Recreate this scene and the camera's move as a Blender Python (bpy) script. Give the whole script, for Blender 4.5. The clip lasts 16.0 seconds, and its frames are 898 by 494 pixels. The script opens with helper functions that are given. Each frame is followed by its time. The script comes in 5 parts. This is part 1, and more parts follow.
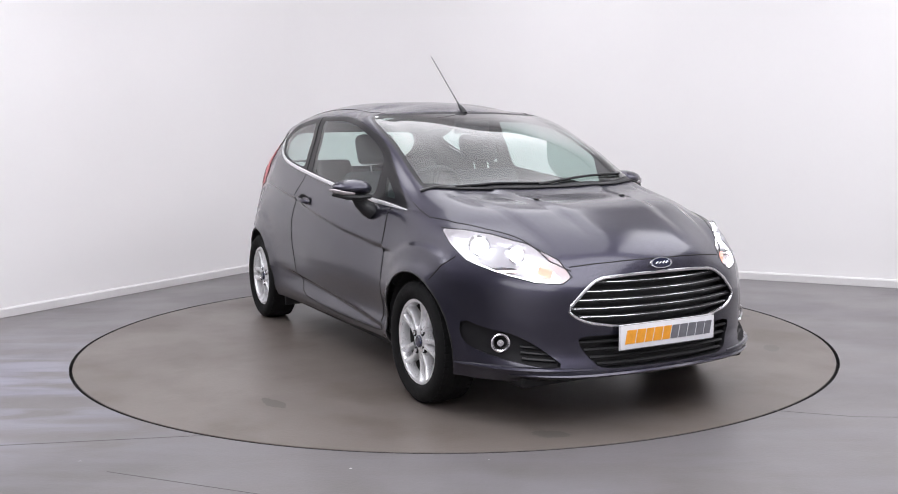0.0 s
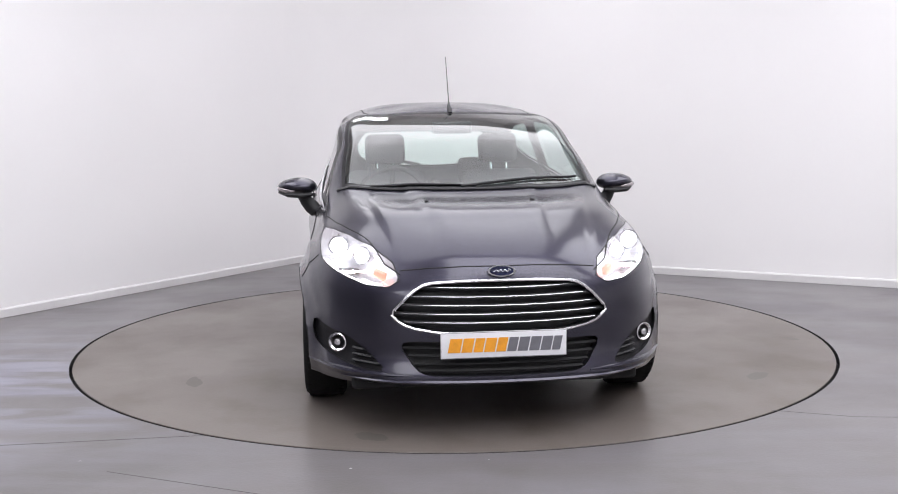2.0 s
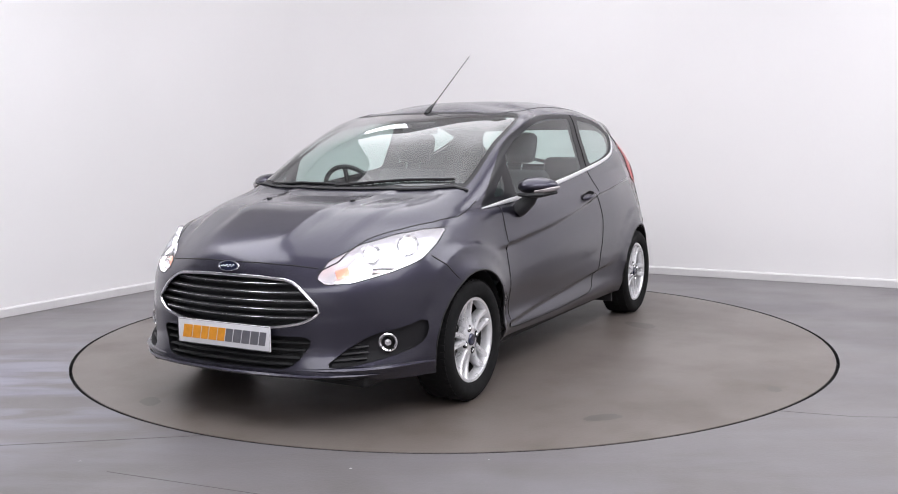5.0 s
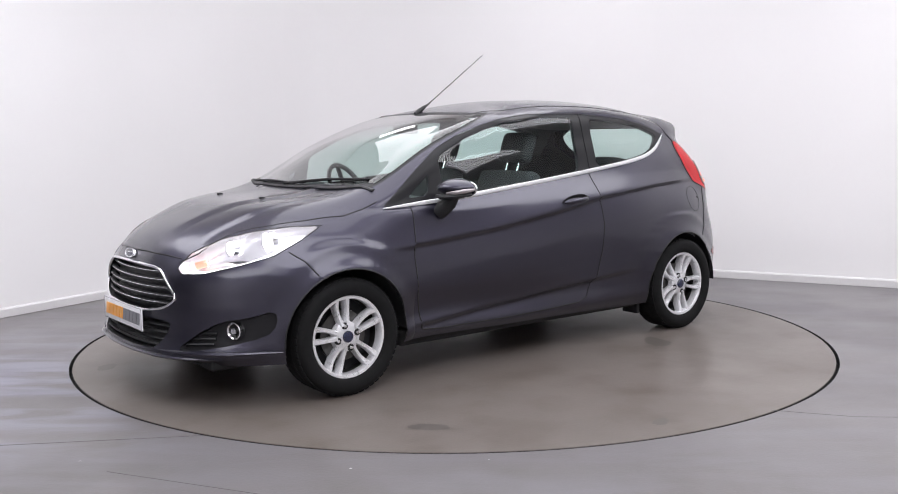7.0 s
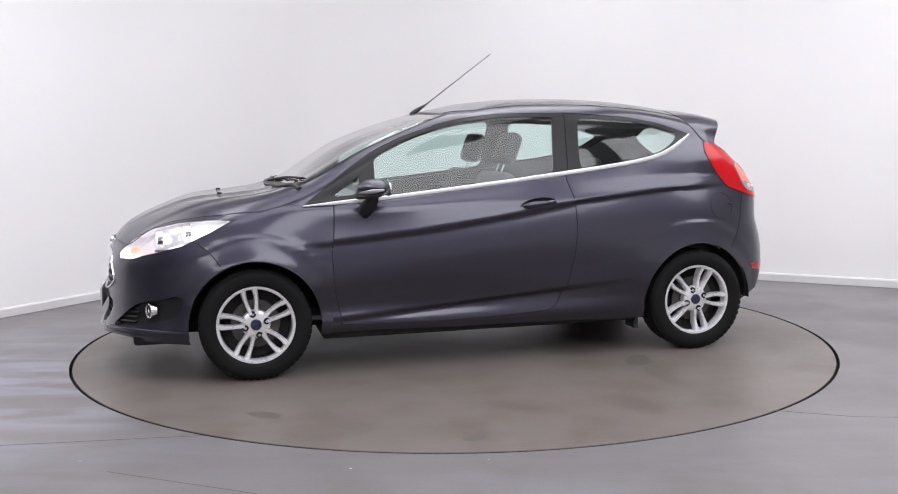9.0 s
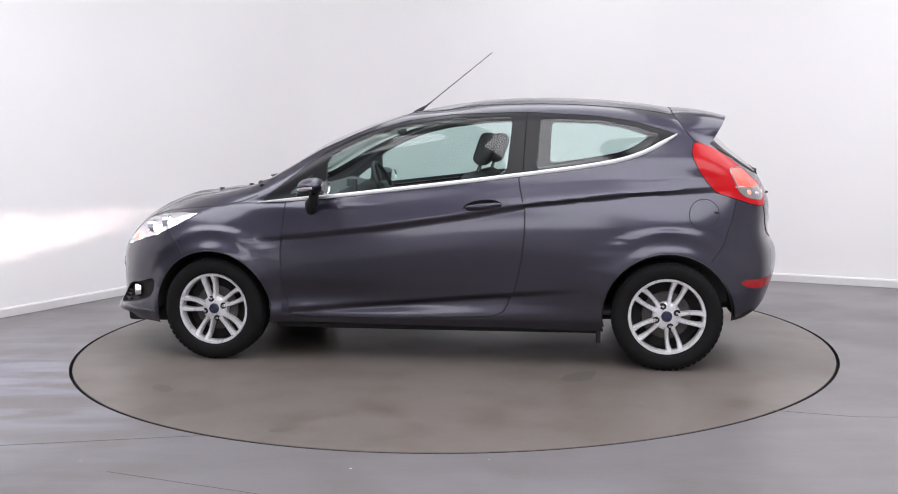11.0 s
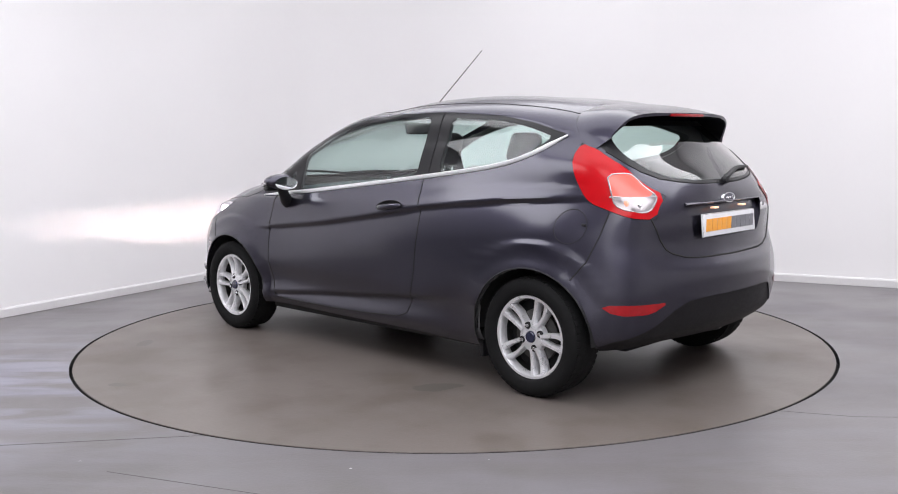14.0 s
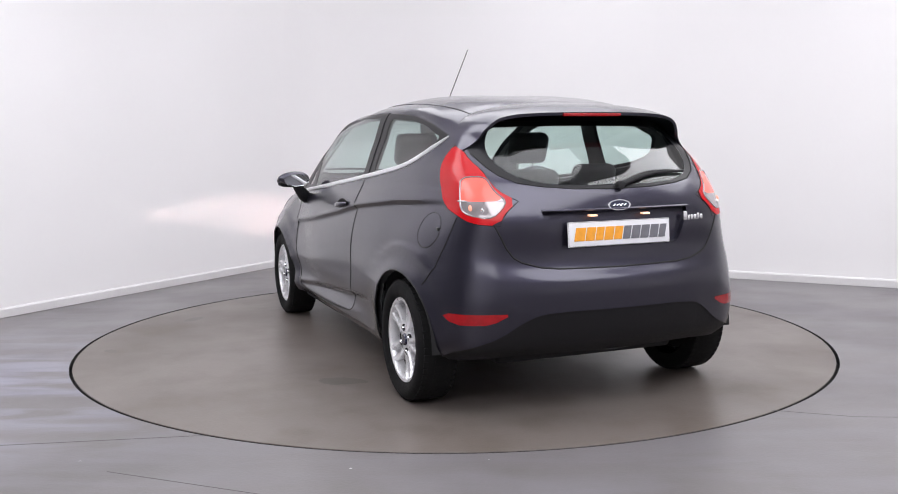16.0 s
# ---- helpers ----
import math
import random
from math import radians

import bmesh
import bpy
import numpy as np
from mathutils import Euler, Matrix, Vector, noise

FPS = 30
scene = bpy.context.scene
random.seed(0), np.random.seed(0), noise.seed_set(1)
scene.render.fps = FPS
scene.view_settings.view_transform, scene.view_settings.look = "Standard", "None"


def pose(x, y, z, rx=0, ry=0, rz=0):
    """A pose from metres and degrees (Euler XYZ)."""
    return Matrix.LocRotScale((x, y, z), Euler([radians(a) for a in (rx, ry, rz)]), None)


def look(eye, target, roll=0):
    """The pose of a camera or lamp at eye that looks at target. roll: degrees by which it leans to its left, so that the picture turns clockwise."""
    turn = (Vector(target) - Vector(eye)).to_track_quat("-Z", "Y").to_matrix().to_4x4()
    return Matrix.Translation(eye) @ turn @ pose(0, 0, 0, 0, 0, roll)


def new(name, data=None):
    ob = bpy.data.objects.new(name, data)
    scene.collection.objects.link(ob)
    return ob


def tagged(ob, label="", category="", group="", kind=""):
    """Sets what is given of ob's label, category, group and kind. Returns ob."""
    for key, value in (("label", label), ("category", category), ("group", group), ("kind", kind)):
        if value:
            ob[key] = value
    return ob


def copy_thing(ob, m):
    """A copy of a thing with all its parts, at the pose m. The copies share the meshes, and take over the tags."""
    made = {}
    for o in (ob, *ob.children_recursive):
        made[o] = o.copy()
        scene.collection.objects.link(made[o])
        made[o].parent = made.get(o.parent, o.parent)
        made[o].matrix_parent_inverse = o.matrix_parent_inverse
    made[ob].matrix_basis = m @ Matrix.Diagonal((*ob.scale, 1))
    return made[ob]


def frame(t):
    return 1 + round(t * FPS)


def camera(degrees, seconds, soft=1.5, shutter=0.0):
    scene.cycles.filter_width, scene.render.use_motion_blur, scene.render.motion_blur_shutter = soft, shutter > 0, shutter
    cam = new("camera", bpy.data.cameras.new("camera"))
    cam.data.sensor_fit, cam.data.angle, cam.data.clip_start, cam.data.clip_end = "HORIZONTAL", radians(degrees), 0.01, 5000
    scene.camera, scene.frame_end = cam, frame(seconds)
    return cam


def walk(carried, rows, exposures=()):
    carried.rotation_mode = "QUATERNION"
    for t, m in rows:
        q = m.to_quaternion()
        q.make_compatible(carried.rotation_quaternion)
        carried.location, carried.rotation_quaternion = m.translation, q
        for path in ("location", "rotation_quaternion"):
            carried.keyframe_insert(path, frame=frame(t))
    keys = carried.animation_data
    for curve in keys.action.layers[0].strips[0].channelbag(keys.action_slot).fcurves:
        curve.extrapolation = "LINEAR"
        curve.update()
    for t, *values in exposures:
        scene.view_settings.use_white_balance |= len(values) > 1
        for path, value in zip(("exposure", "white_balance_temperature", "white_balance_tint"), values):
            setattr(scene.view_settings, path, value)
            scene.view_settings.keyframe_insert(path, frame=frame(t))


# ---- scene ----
# ------------------------------------------------------------ camera: a fixed tripod
cam = camera(50.8, 16.0, soft=1.0)
EYE = (0.0, -5.814, 1.228)
_y, _p = radians(0.215), radians(-6.6)
VIEW = look(EYE, (EYE[0] - math.sin(_y) * math.cos(_p), EYE[1] + math.cos(_y) * math.cos(_p), EYE[2] + math.sin(_p)), -0.616)
walk(cam, [(0.0, VIEW), (16.0, VIEW)])

# ------------------------------------------------------------ light
world = bpy.data.worlds.new("world")
scene.world = world
world.use_nodes = True
world.node_tree.nodes["Background"].inputs[0].default_value = (0.80, 0.84, 1.0, 1)
world.node_tree.nodes["Background"].inputs[1].default_value = 0.05
scene.view_settings.exposure = 0.0


def area_lamp(name, place, target, w, h, watts, colour):
    d = bpy.data.lights.new(name, "AREA")
    d.shape, d.size, d.size_y, d.energy, d.color = "RECTANGLE", w, h, watts, colour
    ob = new(name, d)
    ob.matrix_world = look(place, target)
    return ob


# ------------------------------------------------------------ materials
def mat(name, colour, rough=0.5, metal=0.0, scale=0.0, vary=0.0, bump=0.0, coat=0.0, coat_rough=0.05, emit=None, strength=0.0, grime=None, fine=None, ior=1.5, spec=0.5):
    m = bpy.data.materials.new(name)
    m.use_nodes = True
    nt = m.node_tree
    b = nt.nodes["Principled BSDF"]
    b.inputs["Base Color"].default_value = (*colour, 1)
    b.inputs["Roughness"].default_value = rough
    b.inputs["Metallic"].default_value = metal
    b.inputs["Coat Weight"].default_value = coat
    b.inputs["Coat Roughness"].default_value = coat_rough
    b.inputs["IOR"].default_value = ior
    b.inputs["Specular IOR Level"].default_value = spec
    if emit:
        b.inputs["Emission Color"].default_value = (*emit, 1)
        b.inputs["Emission Strength"].default_value = strength
    if scale:
        tc = nt.nodes.new("ShaderNodeTexCoord")
        n1 = nt.nodes.new("ShaderNodeTexNoise")
        n1.inputs["Scale"].default_value, n1.inputs["Detail"].default_value = scale, 8
        n2 = nt.nodes.new("ShaderNodeTexNoise")
        n2.inputs["Scale"].default_value, n2.inputs["Detail"].default_value = fine or scale * 14, 4
        nt.links.new(tc.outputs["Object"], n1.inputs["Vector"])
        nt.links.new(tc.outputs["Object"], n2.inputs["Vector"])
        add = nt.nodes.new("ShaderNodeMath")
        add.operation = "ADD"
        nt.links.new(n1.outputs["Fac"], add.inputs[0])
        nt.links.new(n2.outputs["Fac"], add.inputs[1])
        ramp = nt.nodes.new("ShaderNodeMapRange")
        ramp.inputs[1].default_value, ramp.inputs[2].default_value = 0.7, 1.3
        nt.links.new(add.outputs[0], ramp.inputs[0])
        mix = nt.nodes.new("ShaderNodeMix")
        mix.data_type = "RGBA"
        mix.inputs[6].default_value = (*[c * (1 - vary) for c in colour], 1)
        mix.inputs[7].default_value = (*(grime or [min(1, c * (1 + vary)) for c in colour]), 1)
        nt.links.new(ramp.outputs[0], mix.inputs[0])
        nt.links.new(mix.outputs[2], b.inputs["Base Color"])
        rr = nt.nodes.new("ShaderNodeMapRange")
        rr.inputs[1].default_value, rr.inputs[2].default_value = 0.7, 1.3
        rr.inputs[3].default_value, rr.inputs[4].default_value = rough * 0.85, min(1, rough * 1.15)
        nt.links.new(add.outputs[0], rr.inputs[0])
        nt.links.new(rr.outputs[0], b.inputs["Roughness"])
        if bump:
            bp = nt.nodes.new("ShaderNodeBump")
            bp.inputs["Strength"].default_value, bp.inputs["Distance"].default_value = 0.5, bump
            nt.links.new(n2.outputs["Fac"], bp.inputs["Height"])
            nt.links.new(bp.outputs["Normal"], b.inputs["Normal"])
    return m


def pane(name, tint, gloss=1.0):
    """Thin glass: clear with a tint, and a Fresnel gloss."""
    m = bpy.data.materials.new(name)
    m.use_nodes = True
    nt = m.node_tree
    nt.nodes.remove(nt.nodes["Principled BSDF"])
    t = nt.nodes.new("ShaderNodeBsdfTransparent")
    t.inputs[0].default_value = (*tint, 1)
    g = nt.nodes.new("ShaderNodeBsdfGlossy")
    g.inputs["Roughness"].default_value = 0.03
    f = nt.nodes.new("ShaderNodeLayerWeight")
    f.inputs[0].default_value = 0.5
    pw = nt.nodes.new("ShaderNodeMath")
    pw.operation = "POWER"
    pw.inputs[1].default_value = 5.0
    k = nt.nodes.new("ShaderNodeMath")
    k.operation = "MULTIPLY_ADD"
    k.inputs[1].default_value, k.inputs[2].default_value = 0.9 * gloss, 0.04 * gloss
    mx = nt.nodes.new("ShaderNodeMixShader")
    nt.links.new(f.outputs["Facing"], pw.inputs[0])
    nt.links.new(pw.outputs[0], k.inputs[0])
    nt.links.new(k.outputs[0], mx.inputs[0])
    nt.links.new(t.outputs[0], mx.inputs[1])
    nt.links.new(g.outputs[0], mx.inputs[2])
    nt.links.new(mx.outputs[0], nt.nodes["Material Output"].inputs["Surface"])
    return m


def paint(name, colour, flake):
    """Metallic car paint: dark base with fine flakes under a clear coat."""
    m = mat(name, colour, 0.42, 1.0, coat=1.0, coat_rough=0.16, spec=0.5)
    nt = m.node_tree
    b = nt.nodes["Principled BSDF"]
    tc = nt.nodes.new("ShaderNodeTexCoord")
    v = nt.nodes.new("ShaderNodeTexVoronoi")
    v.inputs["Scale"].default_value = 900
    n = nt.nodes.new("ShaderNodeTexNoise")
    n.inputs["Scale"].default_value = 3
    nt.links.new(tc.outputs["Object"], v.inputs["Vector"])
    nt.links.new(tc.outputs["Object"], n.inputs["Vector"])
    mix = nt.nodes.new("ShaderNodeMix")
    mix.data_type = "RGBA"
    mix.inputs[6].default_value, mix.inputs[7].default_value = (*colour, 1), (*flake, 1)
    nt.links.new(v.outputs["Distance"], mix.inputs[0])
    nt.links.new(mix.outputs[2], b.inputs["Base Color"])
    mr = nt.nodes.new("ShaderNodeMapRange")
    mr.inputs[3].default_value, mr.inputs[4].default_value = 0.40, 0.46
    nt.links.new(n.outputs["Fac"], mr.inputs[0])
    nt.links.new(mr.outputs[0], b.inputs["Roughness"])
    return m


PAINT = paint("grey_metallic_paint", (0.0115, 0.0109, 0.0172), (0.074, 0.0702, 0.105))
BLACK = mat("black_plastic", (0.008, 0.008, 0.010), 0.5, scale=60, vary=0.3, bump=0.0005)
DARK = mat("dark_cavity", (0.008, 0.008, 0.009), 0.8, scale=20, vary=0.3)
TRIM = mat("charcoal_plastic", (0.010, 0.0095, 0.0115), 0.6, scale=80, vary=0.2, bump=0.0004, spec=0.3)
GLOSSBLACK = mat("black_trim", (0.008, 0.008, 0.010), 0.32, spec=0.3)
BRIGHT = mat("bright_anodised_trim", (0.90, 0.90, 0.92), 0.28, 0.45)
CHROME = mat("chrome", (0.90, 0.90, 0.92), 0.16, 1.0, scale=8, vary=0.06)
ALLOY = mat("silver_alloy", (0.80, 0.80, 0.82), 0.30, 0.45, scale=25, vary=0.08, coat=0.3)
RUBBER = mat("tyre_rubber", (0.0065, 0.0065, 0.007), 0.85, scale=30, vary=0.35, bump=0.001, spec=0.25)
STEEL = mat("brake_steel", (0.09, 0.088, 0.085), 0.4, 0.9, scale=30, vary=0.3)
SEATCLOTH = mat("seat_cloth", (0.055, 0.055, 0.06), 0.9, scale=25, vary=0.3, bump=0.001)
LINING = mat("pale_headlining", (0.36, 0.36, 0.35), 0.9, scale=25, vary=0.08, bump=0.0005)
DASH = mat("dash_plastic", (0.075, 0.075, 0.082), 0.7, scale=40, vary=0.2, bump=0.0006)
CLOTHGREY = mat("pillar_trim", (0.16, 0.16, 0.165), 0.8, scale=30, vary=0.1)
GLASS = pane("window_glass", (0.74, 0.87, 0.84), 1.6)
SCREEN = pane("windscreen_glass", (0.84, 0.94, 0.90), 2.2)
CLEAR = pane("lamp_cover", (0.96, 0.97, 1.0), 1.0)
REDLAMP = mat("red_lamp_plastic", (0.36, 0.004, 0.008), 0.18, spec=0.3, emit=(1.0, 0.012, 0.018), strength=0.17, scale=14, vary=0.12)
REDGLOW = mat("lit_tail_lamp", (0.6, 0.05, 0.04), 0.2, emit=(1.0, 0.20, 0.16), strength=0.75, scale=20, vary=0.1)
REFLECT = mat("red_reflector", (0.30, 0.004, 0.008), 0.15, coat=0.2, emit=(1, 0.01, 0.015), strength=0.03, scale=40, vary=0.25)
CLEARLAMP = mat("clear_lamp_plastic", (0.36, 0.33, 0.34), 0.15, 0.4, coat=0.7, scale=30, vary=0.1)
LAMPWHITE = mat("lit_headlamp", (1, 1, 1), 0.3, emit=(1.0, 0.97, 1.0), strength=5.5, scale=5, vary=0.05)
LAMPSOFT = mat("headlamp_reflector", (0.8, 0.8, 0.82), 0.2, 0.7, scale=40, vary=0.1, emit=(1, 0.92, 0.95), strength=0.16)
AMBER = mat("amber_bulb", (0.85, 0.32, 0.22), 0.25, coat=0.5, emit=(1.0, 0.45, 0.3), strength=0.5, scale=20, vary=0.1)
PLATEWHITE = mat("plate_white", (0.82, 0.82, 0.85), 0.25, scale=30, vary=0.03, coat=0.3)
ORANGE = mat("plate_orange", (0.86, 0.36, 0.03), 0.35, scale=40, vary=0.12)
GREYINK = mat("plate_grey", (0.16, 0.16, 0.18), 0.35, scale=40, vary=0.15)
NAVY = mat("badge_navy", (0.012, 0.016, 0.05), 0.15, coat=0.8, scale=10, vary=0.1)
WALLPAINT = mat("white_wall_paint", (0.87, 0.855, 0.86), 0.6, scale=0.7, vary=0.02, bump=0.0006, fine=160)
UNSEENGREY = mat("unseen_dark_grey", (0.16, 0.16, 0.17), 0.6, scale=0.7, vary=0.04, bump=0.0006, fine=160)
SKIRT = mat("white_skirting", (0.70, 0.685, 0.69), 0.45, scale=3, vary=0.03)
CEIL = mat("ceiling_paint", (0.86, 0.86, 0.86), 0.8, scale=1, vary=0.03)
TUBE = mat("lit_tube", (1, 1, 1), 0.4, emit=(0.95, 0.95, 1.0), strength=1.0, scale=3, vary=0.02)


def floor_mat(name, seed, colour, grime, worn=None):
    """Painted concrete: broad worn clouds, small scuffs, a dull sheen."""
    m = bpy.data.materials.new(name)
    m.use_nodes = True
    nt = m.node_tree
    b = nt.nodes["Principled BSDF"]
    tc = nt.nodes.new("ShaderNodeTexCoord")
    mp = nt.nodes.new("ShaderNodeMapping")
    mp.inputs["Location"].default_value = (seed, seed * 0.7, 0)
    nt.links.new(tc.outputs["Object"], mp.inputs[0])

    def noise_(scale, detail, lo, hi):
        n = nt.nodes.new("ShaderNodeTexNoise")
        n.inputs["Scale"].default_value, n.inputs["Detail"].default_value = scale, detail
        nt.links.new(mp.outputs[0], n.inputs["Vector"])
        r = nt.nodes.new("ShaderNodeMapRange")
        r.inputs[1].default_value, r.inputs[2].default_value = lo, hi
        nt.links.new(n.outputs["Fac"], r.inputs[0])
        return r.outputs[0]

    def mixc(fac, a, c):
        x = nt.nodes.new("ShaderNodeMix")
        x.data_type = "RGBA"
        nt.links.new(fac, x.inputs[0])
        for s_, v in ((6, a), (7, c)):
            if isinstance(v, tuple):
                x.inputs[s_].default_value = (*v, 1)
            else:
                nt.links.new(v, x.inputs[s_])
        return x.outputs[2]

    big, mid, small = noise_(0.9, 6, 0.4, 0.68), noise_(3.2, 9, 0.48, 0.72), noise_(70, 4, 0.3, 0.7)
    c = mixc(big, colour, tuple(v * 0.86 for v in colour))
    half = nt.nodes.new("ShaderNodeMath")
    half.operation = "MULTIPLY"
    half.inputs[1].default_value = 0.55
    nt.links.new(mid, half.inputs[0])
    c = mixc(half.outputs[0], c, grime)
    tiny = nt.nodes.new("ShaderNodeMath")
    tiny.operation = "MULTIPLY"
    tiny.inputs[1].default_value = 0.16
    nt.links.new(small, tiny.inputs[0])
    c = mixc(tiny.outputs[0], c, tuple(v * 0.6 for v in colour))
    if worn:  # pale bluish rub marks drawn out in streaks
        mp2 = nt.nodes.new("ShaderNodeMapping")
        mp2.inputs["Scale"].default_value = (0.8, 3.4, 1)
        mp2.inputs["Rotation"].default_value = (0, 0, -0.25)
        nt.links.new(mp.outputs[0], mp2.inputs[0])
        n = nt.nodes.new("ShaderNodeTexNoise")
        n.inputs["Scale"].default_value, n.inputs["Detail"].default_value, n.inputs["Distortion"].default_value = 1.7, 7, 0.6
        nt.links.new(mp2.outputs[0], n.inputs["Vector"])
        rg = nt.nodes.new("ShaderNodeMapRange")
        rg.inputs[1].default_value, rg.inputs[2].default_value, rg.inputs[4].default_value = 0.42, 0.80, 0.42
        nt.links.new(n.outputs["Fac"], rg.inputs[0])
        c = mixc(rg.outputs[0], c, worn)
        # a broad patch by the turntable: pale bluish sheen painted into the colour
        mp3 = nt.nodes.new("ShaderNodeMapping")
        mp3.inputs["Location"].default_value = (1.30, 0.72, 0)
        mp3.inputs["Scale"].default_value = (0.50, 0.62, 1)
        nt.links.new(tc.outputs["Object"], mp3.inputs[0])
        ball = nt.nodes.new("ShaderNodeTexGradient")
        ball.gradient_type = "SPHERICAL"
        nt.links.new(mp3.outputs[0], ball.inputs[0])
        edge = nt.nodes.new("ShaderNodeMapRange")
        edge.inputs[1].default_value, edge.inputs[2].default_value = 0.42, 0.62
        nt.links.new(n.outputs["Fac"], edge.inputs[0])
        sheen_mask = nt.nodes.new("ShaderNodeMath")
        sheen_mask.operation, sheen_mask.use_clamp = "MULTIPLY", True
        nt.links.new(ball.outputs["Fac"], sheen_mask.inputs[0])
        nt.links.new(edge.outputs[0], sheen_mask.inputs[1])
        sheen_fac = nt.nodes.new("ShaderNodeMath")
        sheen_fac.operation, sheen_fac.use_clamp, sheen_fac.inputs[1].default_value = "MULTIPLY", True, 0.9
        nt.links.new(sheen_mask.outputs[0], sheen_fac.inputs[0])
        c = mixc(sheen_fac.outputs[0], c, (worn[0] * 1.25, worn[1] * 1.28, worn[2] * 1.45))
    nt.links.new(c, b.inputs["Base Color"])
    r = nt.nodes.new("ShaderNodeMapRange")
    r.inputs[3].default_value, r.inputs[4].default_value = 0.30, 0.44
    nt.links.new(big, r.inputs[0])
    nt.links.new(r.outputs[0], b.inputs["Roughness"])
    b.inputs["Specular IOR Level"].default_value = 0.45
    bp = nt.nodes.new("ShaderNodeBump")
    bp.inputs["Strength"].default_value, bp.inputs["Distance"].default_value = 0.25, 0.001
    nt.links.new(small, bp.inputs["Height"])
    nt.links.new(bp.outputs["Normal"], b.inputs["Normal"])
    return m


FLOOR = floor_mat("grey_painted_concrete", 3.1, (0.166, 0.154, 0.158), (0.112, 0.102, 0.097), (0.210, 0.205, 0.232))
DISC = floor_mat("turntable_paint", 9.4, (0.163, 0.140, 0.127), (0.078, 0.058, 0.043))
BROWN = mat("brownish_scuff", (0.130, 0.117, 0.110), 0.42, scale=6, vary=0.2, fine=40)
JOINT = mat("joint_filler", (0.12, 0.113, 0.115), 0.5, scale=9, vary=0.2)
STAIN = mat("oil_stain", (0.10, 0.088, 0.08), 0.4, scale=9, vary=0.25)


# ------------------------------------------------------------ mesh helpers
def mesh_of(bm, name, material, smooth=True):
    me = bpy.data.meshes.new(name)
    bm.to_mesh(me)
    bm.free()
    for m in material if isinstance(material, (list, tuple)) else [material]:
        me.materials.append(m)
    if smooth:
        me.shade_smooth()
        me.set_sharp_from_angle(angle=radians(38))
    return me


def part(name, bm, material, parent=None, label="", smooth=True):
    ob = new(name, mesh_of(bm, name, material, smooth))
    if parent:
        ob.parent = parent
    if label:
        tagged(ob, label)
    return ob


def box(bm, x0, x1, y0, y1, z0, z1, bevel=0.0, m=None):
    r = bmesh.ops.create_cube(bm, size=1)
    bmesh.ops.scale(bm, vec=(x1 - x0, y1 - y0, z1 - z0), verts=r["verts"])
    bmesh.ops.translate(bm, vec=((x0 + x1) / 2, (y0 + y1) / 2, (z0 + z1) / 2), verts=r["verts"])
    vs = r["verts"]
    if bevel:
        es = list({e for v in vs for e in v.link_edges})
        out = bmesh.ops.bevel(bm, geom=es, offset=bevel, segments=3, affect="EDGES", profile=0.5)
        vs = list({v for f in out["faces"] for v in f.verts} | {v for v in vs if v.is_valid})
    if m is not None:
        bmesh.ops.transform(bm, matrix=m, verts=vs)
    return vs


def tube(bm, pts, radius, seg=8, flat=1.0, closed=False):
    """A swept round (or flattened) bar through pts."""
    pts = [Vector(p) for p in pts]
    n = len(pts)
    rings = []
    for i, p in enumerate(pts):
        a = pts[(i - 1) % n] if closed or i else pts[0]
        b = pts[(i + 1) % n] if closed or i < n - 1 else pts[-1]
        d = (b - a).normalized()
        side = d.cross(Vector((0, 0, 1)))
        if side.length < 0.1:
            side = d.cross(Vector((1, 0, 0)))
        side.normalize()
        up = side.cross(d)
        r = radius[i] if isinstance(radius, (list, tuple)) else radius
        rings.append([bm.verts.new(p + side * math.cos(k * math.tau / seg) * r * flat + up * math.sin(k * math.tau / seg) * r) for k in range(seg)])
    for i in range(n if closed else n - 1):
        a, b = rings[i], rings[(i + 1) % n]
        for k in range(seg):
            bm.faces.new((a[k], a[(k + 1) % seg], b[(k + 1) % seg], b[k]))
    if not closed:
        bm.faces.new(rings[0][::-1])
        bm.faces.new(rings[-1])
    bmesh.ops.recalc_face_normals(bm, faces=bm.faces)


def lathe(bm, prof, seg=48, m=None):
    """Revolve (radius, y) pairs about the y axis."""
    rings = []
    for r, y in prof:
        rings.append([bm.verts.new((r * math.cos(k * math.tau / seg), y, r * math.sin(k * math.tau / seg))) for k in range(seg)])
    for a, b in zip(rings, rings[1:]):
        for k in range(seg):
            bm.faces.new((a[k], a[(k + 1) % seg], b[(k + 1) % seg], b[k]))
    bmesh.ops.remove_doubles(bm, verts=bm.verts, dist=1e-6)
    bmesh.ops.recalc_face_normals(bm, faces=bm.faces)
    if m is not None:
        bmesh.ops.transform(bm, matrix=m, verts=bm.verts)


# ------------------------------------------------------------ the room
CORNER = Vector((-1.198, 4.168, 0))
LEFT_DIR = Vector((-0.5008, -0.8656, 0))
RIGHT_DIR = Vector((0.8811, -0.4729, 0))
HIGH = 3.6
FAR_L, FAR_R = CORNER + LEFT_DIR * 13, CORNER + RIGHT_DIR * 11
BACK = FAR_L + RIGHT_DIR * 11
RING = 2.227
COVE = 0.85


